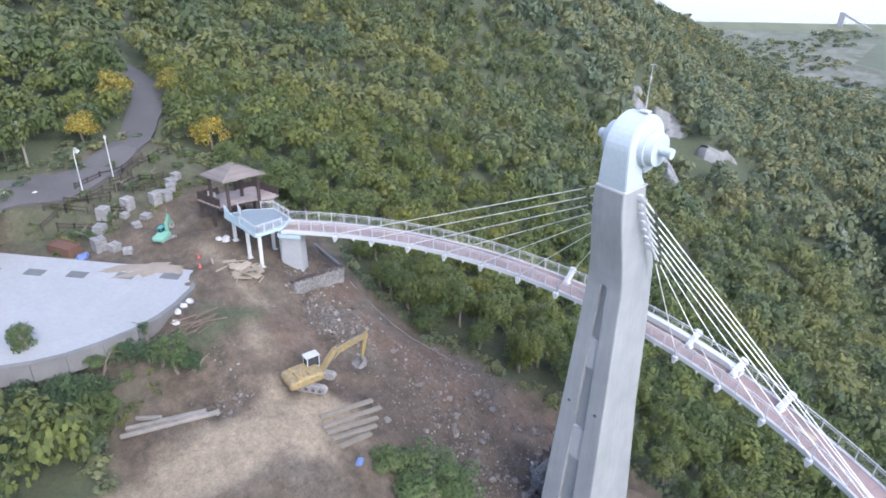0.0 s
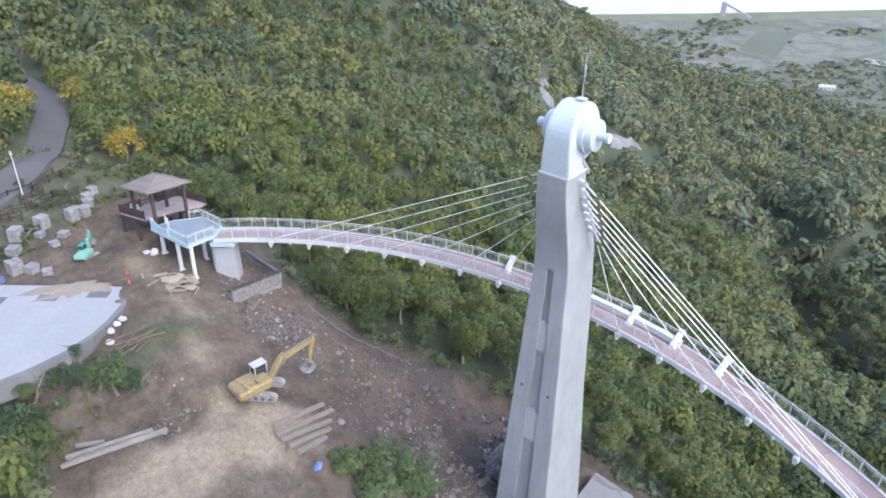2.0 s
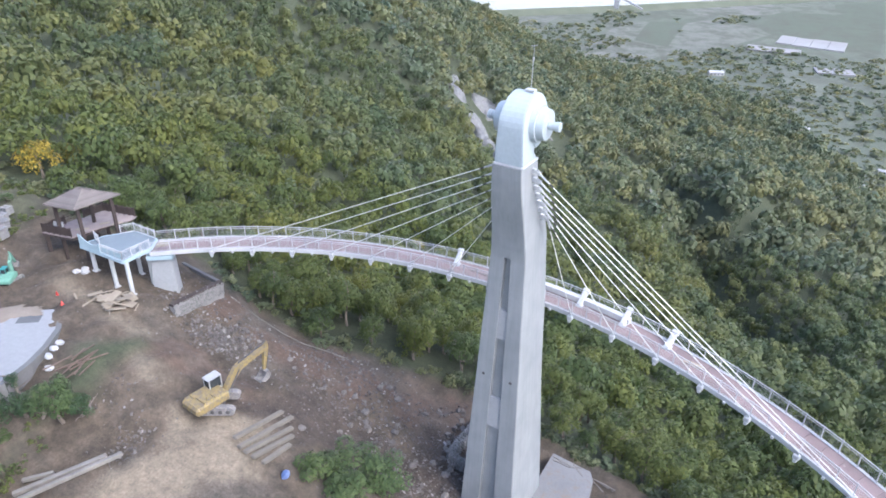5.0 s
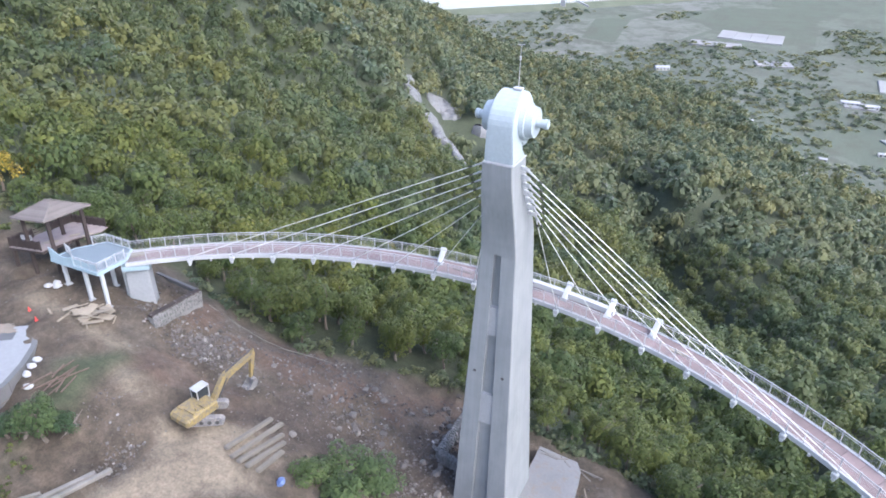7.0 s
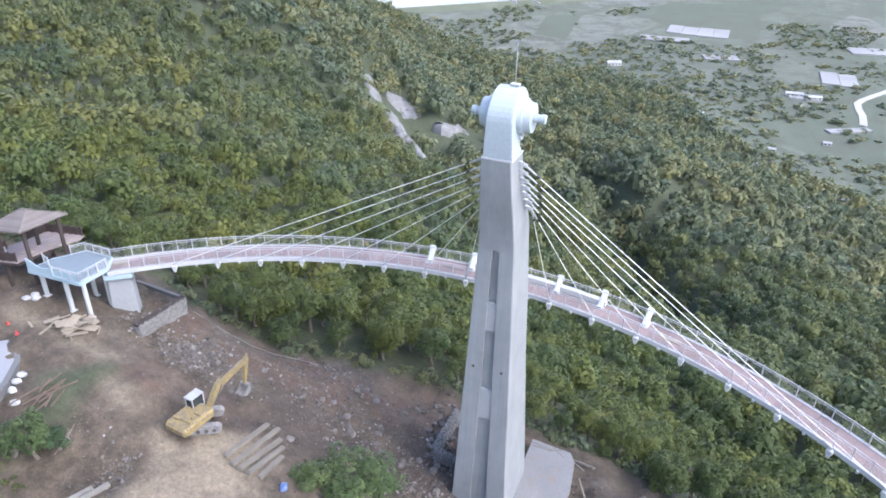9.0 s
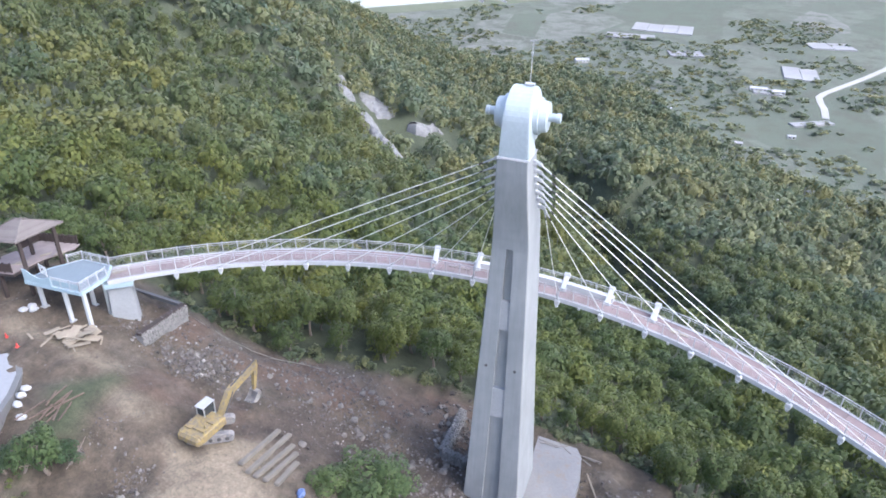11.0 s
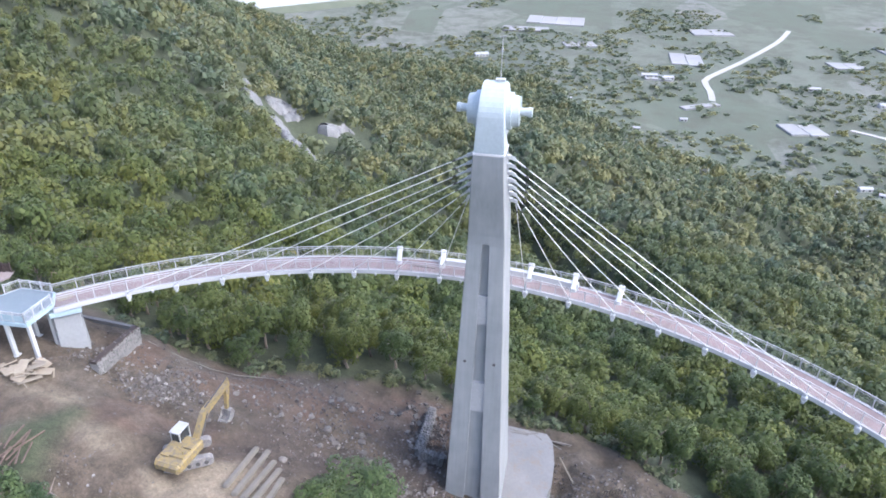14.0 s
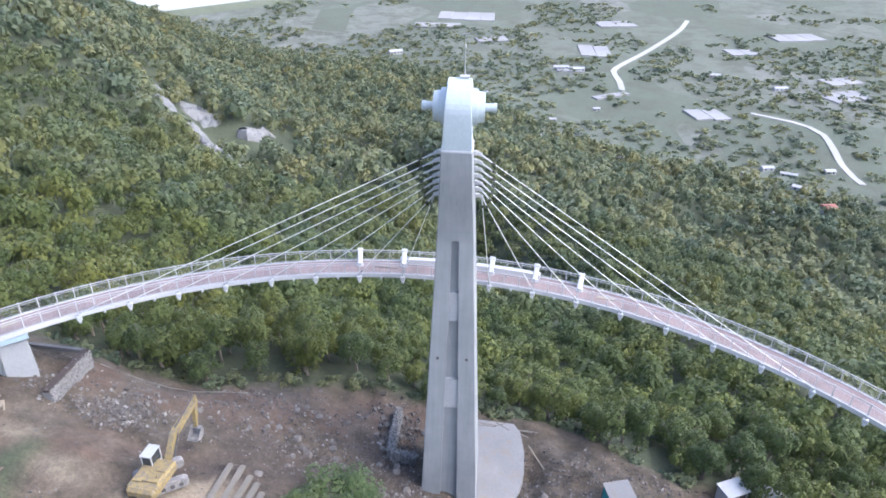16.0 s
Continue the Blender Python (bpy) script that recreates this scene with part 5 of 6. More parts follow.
for i in range(9):
    x, y = 12.6 + 0.3 * i, 2.4 + 0.12 * i
    board(x, y, gz(x, y) + 0.6, 1.5, 0.09, 0.07, 0, 68 + rng.uniform(-9, 9), 100 + rng.uniform(-15, 15), MAT["plank"], "upright pale timber stake near the works shed", "stakes by the shed")


def shed(x, y, w, d, h, rz, wall, roof_m, label):
    sh = holder("works_shed", (x, y, gz(x, y)), rz, label, "shed")
    bm = bmesh.new()
    add_box(bm, Matrix.Translation((0, 0, h / 2 - 0.2)), (w, d, h + 0.4))
    part("walls", bm, wall, sh)
    bm = bmesh.new()
    add_box(bm, pose(0, 0, h + 0.1, 4, 0, 0), (w + 0.3, d + 0.3, 0.1), 0.02)
    part("roof", bm, roof_m, sh)
    bm = bmesh.new()
    add_box(bm, Matrix.Translation((w * 0.2, -d / 2 - 0.02, h * 0.45)), (0.8, 0.05, h * 0.85))
    part("door", bm, MAT["dark"], sh)


shed(16.8, 0.1, 2.4, 2.0, 2.1, 15, MAT["teal"], MAT["pad"], "small teal sheet-metal works shed with grey roof")
shed(30.0, 5.2, 2.6, 1.8, 1.9, 25, MAT["wall_white"], MAT["roof_pale"], "small white works cabin at the wood edge")
shed(33.9, 5.8, 2.2, 1.6, 1.7, 25, MAT["wall_white"], MAT["roof_pale"], "low white cabin at the wood edge")

# ---- rubble ----
ROCKS = [rock_mesh("boulder", MAT["rock"], 60 + i, 2, 0.2) for i in range(6)]
for i in range(46):
    cx, cy, s = rng.choice(((-12.7, -1.2, 5), (-8.7, 3.5, 3), (-23.0, -3.4, 3.5), (-15.8, 3.1, 4), (-7.7, -0.2, 3), (9.8, 1.5, 4)))
    x, y = cx + rng.gauss(0, s * 0.6), cy + rng.gauss(0, s * 0.6)
    ob = new("boulder", rng.choice(ROCKS))
    q = rng.uniform(0.22, 0.46)
    ob.matrix_world = pose(x, y, gz(x, y) + q * 0.3, 0, 0, rng.uniform(0, 360)) @ Matrix.Diagonal((q, q * rng.uniform(0.7, 1), q * rng.uniform(0.7, 1), 1))
    tagged(ob, "grey-brown boulder lying in dug earth", "boulder", "boulders in the works")


def rubble(name, spots, mat, label):
    V, F, off = [], [], 0
    base = []
    for k in range(5):
        rr = np.random.RandomState(500 + k)
        c = np.array([(x, y, z) for x in (-1, 1) for y in (-1, 1) for z in (-0.6, 0.6)], float) * rr.uniform(0.6, 1.0, (8, 3))
        base.append(c)
    quads = np.array([(0, 1, 3, 2), (4, 6, 7, 5), (0, 4, 5, 1), (2, 3, 7, 6), (0, 2, 6, 4), (1, 5, 7, 3)])
    rr = np.random.RandomState(9)
    for cx, cy, sx, sy, n, lo, hi in spots:
        x, y = cx + rr.normal(0, sx, n), cy + rr.normal(0, sy, n)
        keep = bare(x, y) > 0.3
        x, y = x[keep], y[keep]
        z = surface_z(x, y)
        for i in range(len(x)):
            s = lo + (hi - lo) * rr.rand() ** 3
            a = rr.uniform(0, 2 * math.pi, 3)
            R = np.array(Euler(a).to_matrix())
            V.append((base[rr.randint(5)] * s) @ R.T + np.array([x[i], y[i], z[i] + s * 0.12]))
            F.append(quads + off)
            off += 8
    ob = new(name, quad_mesh(name, np.concatenate(V), np.concatenate(F), mat, False))
    return tagged(ob, label, "rubble", kind="stuff")


m_r, n_, l_, b_ = shader("mixed_rubble", 0.92)
g_ = n_.new("ShaderNodeNewGeometry")
l_.new(ramp(n_, l_, g_.outputs["Random Per Island"], [(0, (0.07, 0.062, 0.055)), (0.55, (0.1, 0.089, 0.078)), (0.88, (0.145, 0.132, 0.119)), (1, (0.26, 0.245, 0.23))]), b_.inputs["Base Color"])
rubble("rubble", ((-28.9, -3.9, 1.6, 1.4, 420, 0.06, 0.3), (-6.1, 7.6, 1.6, 2.2, 420, 0.08, 0.36), (-17.5, 5.9, 5, 2.2, 700, 0.04, 0.2), (-35.2, -4.4, 1.8, 1.2, 200, 0.05, 0.2), (-20.1, -3.4, 8, 4, 1100, 0.02, 0.12), (-22.0, 1.1, 4, 2.0, 500, 0.03, 0.2), (-9.7, -0.2, 5, 4, 3000, 0.02, 0.17), (-29.0, -4.4, 2, 1.5, 420, 0.04, 0.16), (-28.7, -17.2, 1.0, 1.2, 110, 0.03, 0.14), (-24.4, -19.9, 0.7, 1.2, 200, 0.04, 0.18), (-34.8, -2.7, 3, 2, 300, 0.04, 0.18),
                  (-4.7, -4.3, 3, 2, 600, 0.04, 0.2), (10.8, 1.5, 4, 3, 900, 0.03, 0.18), (-30.3, -5.8, 1.4, 1.0, 220, 0.06, 0.22), (19.2, 3.2, 6, 3, 900, 0.05, 0.2), (-50.8, -7.7, 9, 5, 350, 0.03, 0.1)), m_r, "broken stone and rubble strewn over dug earth")
# ---- lane, lamps and garden above the yard ----
def ribbon(name, pts, width, mat, lift, label, kind="structure", cat="road", step=3.0, thick=0.7):
    """A paved strip laid over the ground along a smooth line."""
    P = [Vector((x, y, 0)) for x, y in pts]
    line = []
    for i in range(len(P) - 1):
        p0, p1, p2, p3 = P[max(i - 1, 0)], P[i], P[i + 1], P[min(i + 2, len(P) - 1)]
        n = max(2, int((p2 - p1).length / step))
        for k in range(n):
            t = k / n
            line.append(0.5 * (2 * p1 + (p2 - p0) * t + (2 * p0 - 5 * p1 + 4 * p2 - p3) * t * t + (3 * p1 - p0 - 3 * p2 + p3) * t ** 3))
    line.append(P[-1])
    bm = bmesh.new()
    prev = None
    for i, p in enumerate(line):
        d = line[min(i + 1, len(line) - 1)] - line[max(i - 1, 0)]
        s = Vector((-d.y, d.x, 0)).normalized() * width / 2
        zl, zm, zr = (gz(p.x + k * s.x, p.y + k * s.y) + lift for k in (-1, 0, 1))
        zm = max(zm, (zl + zr) / 2)
        cur = [bm.verts.new((q.x, q.y, z)) for q, z in ((p - s, zl - thick), (p + s, zr - thick), (p + s, zr), (p, zm), (p - s, zl))]
        if prev:
            for j in range(5):
                bm.faces.new((prev[j], prev[(j + 1) % 5], cur[(j + 1) % 5], cur[j]))
        prev = cur
    bmesh.ops.recalc_face_normals(bm, faces=bm.faces)
    return tagged(part(name, bm, mat), label, cat, kind=kind)


LANE = [(-69.1, -32.7), (-67.6, -25.2), (-66.3, -18.9), (-68.3, -12.1), (-71.4, -7.4), (-76.0, -4.2), (-80.4, -1.3), (-86.8, 0.6), (-99.6, 1.7)]
ribbon("road", LANE, 4.2, MAT["asphalt"], 0.4, "worn grey asphalt lane climbing the hill", step=2.0)


def street_lamp(x, y, h, rz, arm):
    z = gz(x, y)
    lp = holder("street_lamp", (x, y, z), rz, "slim white street lamp beside the asphalt lane", "street lamp", "lamps by the lane")
    bm = bmesh.new()
    add_rod(bm, (0, 0, -0.3), (0, 0, h), 0.09, 0.06, 10)
    part("pole", bm, MAT["white_steel"], lp)
    bm = bmesh.new()
    if arm:
        pts = [Vector((0.75 * (1 - math.cos(t)) - 0.0, 0, h + 0.55 * math.sin(t))) for t in [math.pi * k / 10 for k in range(9)]]
        for p, q in zip(pts, pts[1:]):
            add_rod(bm, p, q, 0.05, 0.05, 8)
    else:
        add_rod(bm, (0, 0, h), (0, 0, h + 0.3), 0.06, 0.06, 8)
    part("arm", bm, MAT["white_steel"], lp)
    bm = bmesh.new()
    if arm:
        add_rod(bm, (1.3, 0, h + 0.2), (1.42, 0, h - 0.1), 0.12, 0.34, 12)
    else:
        add_rod(bm, (0, 0, h + 0.3), (0, 0, h + 0.7), 0.2, 0.1, 12)
    part("lamp_head", bm, MAT["white_paint"], lp)


street_lamp(-64.6, -17.1, 4.6, 150, True)
street_lamp(-65.6, -12.9, 5.2, 150, False)
for x, y, h in ((-72.6, -22.8, 8.5), (-71.3, -20.9, 6.0)):
    z = gz(x, y)
    ut = holder("utility_pole", (x, y, z), 40, "weathered grey utility pole beside the lane", "utility pole", "poles by the lane")
    bm = bmesh.new()
    add_rod(bm, (0, 0, -0.5), (0, 0, h), 0.17, 0.12, 10)
    part("pole", bm, MAT["old_wood"], ut)
    bm = bmesh.new()
    add_box(bm, Matrix.Translation((0, 0, h - 0.5)), (1.7, 0.12, 0.12))
    part("crossarm", bm, MAT["old_wood"], ut)


def post_fence(pts, label):
    fe = holder("post_fence", (0, 0, 0), 0, label, "fence", "fences in the garden")
    for (x0, y0), (x1, y1) in zip(pts, pts[1:]):
        L = math.hypot(x1 - x0, y1 - y0)
        n = max(1, round(L / 1.7))
        ps = [Vector((x0 + (x1 - x0) * i / n, y0 + (y1 - y0) * i / n, 0)) for i in range(n + 1)]
        for p in ps:
            p.z = gz(p.x, p.y)
            bm = bmesh.new()
            add_box(bm, Matrix.Translation(p + Vector((0, 0, 0.5))), (0.13, 0.13, 1.3), 0.01)
            part("post", bm, MAT["dark_wood"], fe)
        for p, q in zip(ps, ps[1:]):
            for dz in (0.95, 0.5):
                bm = bmesh.new()
                beam(bm, p + Vector((0, 0, dz)), q + Vector((0, 0, dz)), 0.07, 0.1)
                part("rail", bm, MAT["dark_wood"], fe)


for pts in (((-63.3, -22.1), (-61.6, -20.2), (-60.0, -18.3)), ((-60.4, -21.8), (-59.1, -20.3), (-57.7, -18.7)), ((-63.1, -19.7), (-62.2, -17.4), (-61.5, -14.9)), ((-65.2, -17.7), (-65.8, -14.4), (-66.1, -11.5), (-66.8, -8.4)), ((-62.8, -13.4), (-62.6, -10.7), (-62.6, -7.6)), ((-60.2, -17.4), (-58.4, -14.5)), ((-65.4, -11.1), (-66.0, -7.9), (-66.5, -5.0)), ((-61.4, -23.2), (-61.6, -21.2)), ((-60.7, -12.4), (-60.8, -9.5)), ((-64.2, -13.8), (-64.3, -11.0)), ((-62.8, -16.8), (-62.9, -13.8))):
    post_fence(pts, "low dark timber post and rail fence in the garden")

# ---- rock outcrops on the spur ----
CLIFFS = [([(-177, 294), (-165, 279), (-149, 255)], 7),
          ([(-154, 280), (-157, 302), (-146, 287), (-137, 280)], 10),
          ([(-144, 265), (-129, 240), (-115, 226), (-103, 218), (-79, 182), (-64, 170)], 7),
          ([(-134, 291), (-124, 283), (-120, 302), (-111, 307)], 7),
          ([(-57, 284), (-45, 257), (-34, 230), (-23, 198)], 3),
          ([(-145, 137), (-140, 134), (-134, 132)], 3),
          ([(-143, 138), (-139, 136), (-135, 135)], 3)]


def cliff_band(line, width, seed):
    """A bare uneven band of limestone lying down the slope."""
    P = [Vector((x, y, 0)) for x, y in line]
    pts = []
    for p, q in zip(P, P[1:]):
        n = max(3, int((q - p).length / 1.5))
        pts += [p + (q - p) * (k / n) for k in range(n)]
    pts.append(P[-1])
    m = 22
    bm = bmesh.new()
    plan, lifts = [], []
    for i, p in enumerate(pts):
        d = pts[min(i + 1, len(pts) - 1)] - pts[max(i - 1, 0)]
        s = Vector((-d.y, d.x, 0)).normalized()
        end = min(1.0, min(i, len(pts) - 1 - i) / 9)
        wob = 3.5 * noise.noise(Vector((i * 0.11, seed, 5)))
        w = width * (0.75 + 0.9 * noise.noise(Vector((i * 0.09, seed, 0)))) * (0.25 + 0.75 * end)
        for j in range(m + 1):
            v = j / m * 2 - 1
            q = p + s * (v * w + wob)
            f = max(0.0, 1 - v ** 4) * smooth01(end)
            rid = abs(noise.noise(Vector((q.x * 0.2, q.y * 0.07, seed))))
            fine = noise.noise(Vector((q.x * 0.55, q.y * 0.3, seed + 3)))
            plan.append((q.x, q.y))
            lifts.append(-2.0 + f * (5.2 + 2.5 * rid + 1.2 * fine))
    plan = np.array(plan)
    zz = surface_z(plan[:, 0], plan[:, 1]) + np.array(lifts)
    vs = [bm.verts.new((x, y, z)) for (x, y), z in zip(plan, zz)]
    rows = [vs[i * (m + 1):(i + 1) * (m + 1)] for i in range(len(pts))]
    for a, b in zip(rows, rows[1:]):
        for j in range(m):
            bm.faces.new((a[j], a[j + 1], b[j + 1], b[j]))
    bmesh.ops.recalc_face_normals(bm, faces=bm.faces)
    return bm


for i, (line, w) in enumerate(CLIFFS):
    tagged(part("rock_outcrop", cliff_band(line, w, 10 + i * 5), MAT["cliff"]), "pale grey limestone band on the wooded spur", "rock", "outcrops on the spur")

# ---- plain: lanes, plots and houses ----
LANE_A = [(139, 712), (141, 747), (140, 791), (159, 833), (208, 922), (269, 1044), (302, 1132)]
LANE_B = [(256, 645), (288, 620), (302, 583), (289, 507), (286, 465)]
ribbon("road", LANE_A, 7, MAT["lane"], 0.6, "pale winding lane across the plain", step=20, thick=0.6)
ribbon("road", LANE_B, 5.5, MAT["lane"], 0.6, "pale lane across the plain", step=15, thick=0.6)


def plot(x, y, w, d, rz, mat, label):
    pl = holder("covered_plot", (x, y, gz(x, y)), rz, label, "field", "covered plots on the plain")
    rr = random.Random(int(x * 7 + y))
    n = max(2, int(w / 22))
    for i in range(n):
        bm = bmesh.new()
        add_box(bm, pose((i + 0.5 - n / 2) * w / n, rr.uniform(-0.06, 0.06) * d, 0.6, 0, 0, 0), (w / n * 0.985, d * rr.uniform(0.85, 1.0), 2.4), 0.5)
        part("netting", bm, mat, pl)


for x, y, w, d, rz in ((210, 633, 70, 60, 15), (431, 1021, 150, 90, 10), (377, 716, 110, 60, 25), (129, 893, 80, 110, 0), (87, 786, 60, 40, 5), (325, 913, 80, 60, 10), (398, 782, 90, 50, 20), (124, 687, 90, 22, 32), (-51, 1112, 180, 120, 0), (-8, 953, 90, 60, 15), (-91, 1036, 140, 60, 5), (181, 1083, 120, 80, 12)):
    plot(x, y, w * 0.5, d * 0.55, rz, MAT["field"], "pale net-covered plot on the plain")


def farm_house(x, y, w, d, h, rz, roof_m, label):
    w, d, h = w * 0.68, d * 0.68, h * 0.72
    hs = holder("farm_house", (x, y, gz(x, y)), rz, label, "house", "houses on the plain")
    bm = bmesh.new()
    add_box(bm, Matrix.Translation((0, 0, h / 2 - 0.5)), (w, d, h + 1))
    part("wall", bm, MAT["wall_white"], hs)
    bm = bmesh.new()
    a = [bm.verts.new((sx * (w / 2 + 0.4), sy * (d / 2 + 0.4), h)) for sx, sy in ((-1, -1), (1, -1), (1, 1), (-1, 1))]
    r_ = [bm.verts.new((sx * (w / 2 + 0.4), 0, h + d * 0.22)) for sx in (-1, 1)]
    for f in ((a[0], a[1], r_[1], r_[0]), (a[2], a[3], r_[0], r_[1]), (a[1], a[2], r_[1]), (a[3], a[0], r_[0]), (a[3], a[2], a[1], a[0])):
        bm.faces.new(f)
    part("roof", bm, roof_m, hs)
    for k in range(max(2, int(w / 4))):
        bm = bmesh.new()
        add_box(bm, Matrix.Translation((-w / 2 + (k + 0.5) * w / max(2, int(w / 4)), -d / 2 - 0.03, h * 0.55)), (1.3, 0.12, 1.3))
        part("window", bm, MAT["glass_dark"], hs)


rh = random.Random(5)
for x, y, w, d, h, rz, red in ((41, 522, 11, 9, 5, 20, 0), (48, 524, 8, 6, 4, 20, 0), (75, 509, 14, 7, 4, -20, 0), (85, 508, 9, 6, 4, -15, 0), (98, 471, 20, 8, 4, -25, 0), (67, 383, 12, 7, 4, -20, 0), (227, 389, 12, 11, 8, 15, 1), (224, 494, 14, 7, 4, 10, 0), (194, 471, 9, 6, 4, 30, 0), (183, 400, 15, 8, 4, -20, 0), (207, 401, 10, 7, 4, -10, 0),
                               (227, 437, 14, 7, 4, -30, 0), (191, 385, 12, 7, 4, -30, 0), (174, 408, 9, 6, 4, 0, 0), (235, 478, 18, 6, 4, -20, 0), (-189, 734, 30, 12, 6, 20, 0), (-165, 762, 24, 12, 6, 10, 0), (78, 789, 26, 10, 5, 5, 0), (98, 784, 20, 9, 5, 15, 0), (271, 490, 12, 7, 4, 10, 0), (314, 440, 14, 8, 4, -10, 0), (-131, 860, 26, 12, 6, 30, 0), (56, 581, 9, 6, 4, 0, 0), (103, 637, 10, 6, 4, 10, 0), (314, 734, 22, 9, 5, 10, 0), (255, 781, 18, 9, 5, 0, 0), (-10, 653, 12, 8, 4, 0, 0)):
    farm_house(x, y, w, d, h, rz, MAT["roof_red"] if red else MAT["roof_pale"], "white farm house with a red sheet roof" if red else "low white farm house with a pale sheet roof")
# ---- reservoir and its dam ----
DAM = [(-760, 770), (-553, 1001), (-470, 1100), (-378, 1203), (-215, 1410), (-57, 1619), (160, 1900)]
m_w, n_, l_, b_ = shader("still_reservoir_water", 0.12)
b_.inputs["Base Color"].default_value = (0.2, 0.21, 0.2, 1)
b_.inputs["IOR"].default_value = 1.6
rip = noise_tex(n_, l_, coords(n_, l_, 1.0, stretch=(1, 0.4, 1)), 0.08, 5)
bump(n_, l_, b_, rip, 0.12, 1.0)
bm = bmesh.new()
vs = [bm.verts.new((x, y, PLAIN_Z + 3.5)) for x, y in DAM] + [bm.verts.new((x, y, PLAIN_Z + 3.5)) for x, y in ((-300, 3300), (-1600, 3300), (-2400, 2000), (-2200, 900))]
bm.faces.new(vs)
bmesh.ops.recalc_face_normals(bm, faces=bm.faces)
tagged(part("water", bm, m_w), "still pale reservoir water behind a long dam", "water", kind="structure")
bm = bmesh.new()
prev = None
for i, (x, y) in enumerate(DAM):
    d = Vector(DAM[min(i + 1, len(DAM) - 1)]) - Vector(DAM[max(i - 1, 0)])
    s = Vector((-d.y, d.x)).normalized()
    cur = [bm.verts.new((x + s.x * o, y + s.y * o, PLAIN_Z + h)) for o, h in ((14, 2), (3, 7.5), (-3, 7.5), (-26, -2))]
    if prev:
        for j in range(3):
            bm.faces.new((prev[j], prev[j + 1], cur[j + 1], cur[j]))
    prev = cur
bmesh.ops.recalc_face_normals(bm, faces=bm.faces)
tagged(part("dam", bm, MAT["ground_far"]), "long low grassed dam along the reservoir", "dam", kind="structure")
# intake tower on the dam
cv = holder("intake_tower", (-373, 1198, PLAIN_Z + 3), 10, "far grey intake tower with a slanting footway on the dam", "intake tower")
bm = bmesh.new()
add_box(bm, Matrix.Translation((0, 0, 11)), (8, 8, 26))
part("tower", bm, MAT["pier"], cv)
bm = bmesh.new()
beam(bm, (0, 0, 22), (45, 0, 3), 3, 3)
part("footway", bm, MAT["pier"], cv)
# house among the trees above the lane
farm_house(-136, 4, 9, 7, 4, 30, MAT["roof_red"], "grey house with a red roof among the trees")
# long pale pipe lying along the upper edge of the works
line = [(-34.3, 1.3), (-29.2, 3.6), (-24.3, 5.1), (-19.7, 7.2)]
bm = bmesh.new()
pts = []
for (x0, y0), (x1, y1) in zip(line, line[1:]):
    for k in range(2):
        x, y = x0 + (x1 - x0) * k / 2, y0 + (y1 - y0) * k / 2
        pts.append((x, y, gz(x, y) + 0.12))
sweep(bm, pts, 0.04, 0.04)
tagged(part("water_pipe", bm, MAT["old_wood"]), "long thin pale pipe lying along the slope", "pipe")

# ---- woods ----
RNG = np.random.RandomState(11)


def leaf_cloud(rng, blobs, per, size, flat=0.8):
    """Leaf sprays as bent quads over the skin of several lobes; blobs: rows of x, y, z, radius."""
    V, N = [], []
    for bx, by, bz, br in blobs:
        n = max(5, int(per * br * br))
        d = rng.normal(size=(n, 3))
        d /= np.linalg.norm(d, axis=1, keepdims=True)
        d[:, 2] = np.where(d[:, 2] < -0.35, -d[:, 2], d[:, 2])
        c = np.array([bx, by, bz]) + d * br * rng.uniform(0.75, 1.1, (n, 1)) * np.array([1, 1, flat])
        nrm = d + rng.normal(size=(n, 3)) * 0.22
        nrm[:, 2] += 0.35
        nrm /= np.linalg.norm(nrm, axis=1, keepdims=True)
        t = np.cross(nrm, rng.normal(size=(n, 3)))
        t /= np.linalg.norm(t, axis=1, keepdims=True)
        s = np.cross(nrm, t)
        a = size * rng.uniform(0.6, 1.3, (n, 1))
        b = a * rng.uniform(0.5, 0.9, (n, 1))
        q = np.stack([c - t * a, c - s * b + nrm * a * 0.3, c + t * a, c + s * b - nrm * a * 0.25], 1)
        V.append(q.reshape(-1, 3))
        sm = d * 0.9 + nrm * 0.12 + np.array([0, 0, 0.25])
        N.append(np.repeat(sm / np.linalg.norm(sm, axis=1, keepdims=True), 4, axis=0))
    V = np.concatenate(V)
    return V, np.arange(len(V)).reshape(-1, 4), np.concatenate(N)


def crown_proto(seed, lobes, per, size):
    rng = np.random.RandomState(seed)
    bl = [(0, 0, 0.5, 0.6)]
    for k in range(lobes):
        a = rng.uniform(0, 2 * math.pi)
        r = rng.uniform(0.25, 0.78)
        bl.append((r * math.cos(a), r * math.sin(a), rng.uniform(0.35, 1.05) - 0.45 * r, rng.uniform(0.22, 0.4)))
    return leaf_cloud(rng, bl, per, size)


PROTO_BEST = [crown_proto(50 + i, 12, 1050, 0.05) for i in range(8)]
PROTO_NEAR = [crown_proto(100 + i, 9, 360, 0.08) for i in range(8)]
PROTO_MID = [crown_proto(200 + i, 7, 190, 0.112) for i in range(8)]
PROTO_PLAIN = [crown_proto(400 + i, 5, 34, 0.25) for i in range(6)]
PROTO_FAR = [crown_proto(300 + i, 7, 70, 0.185) for i in range(8)]


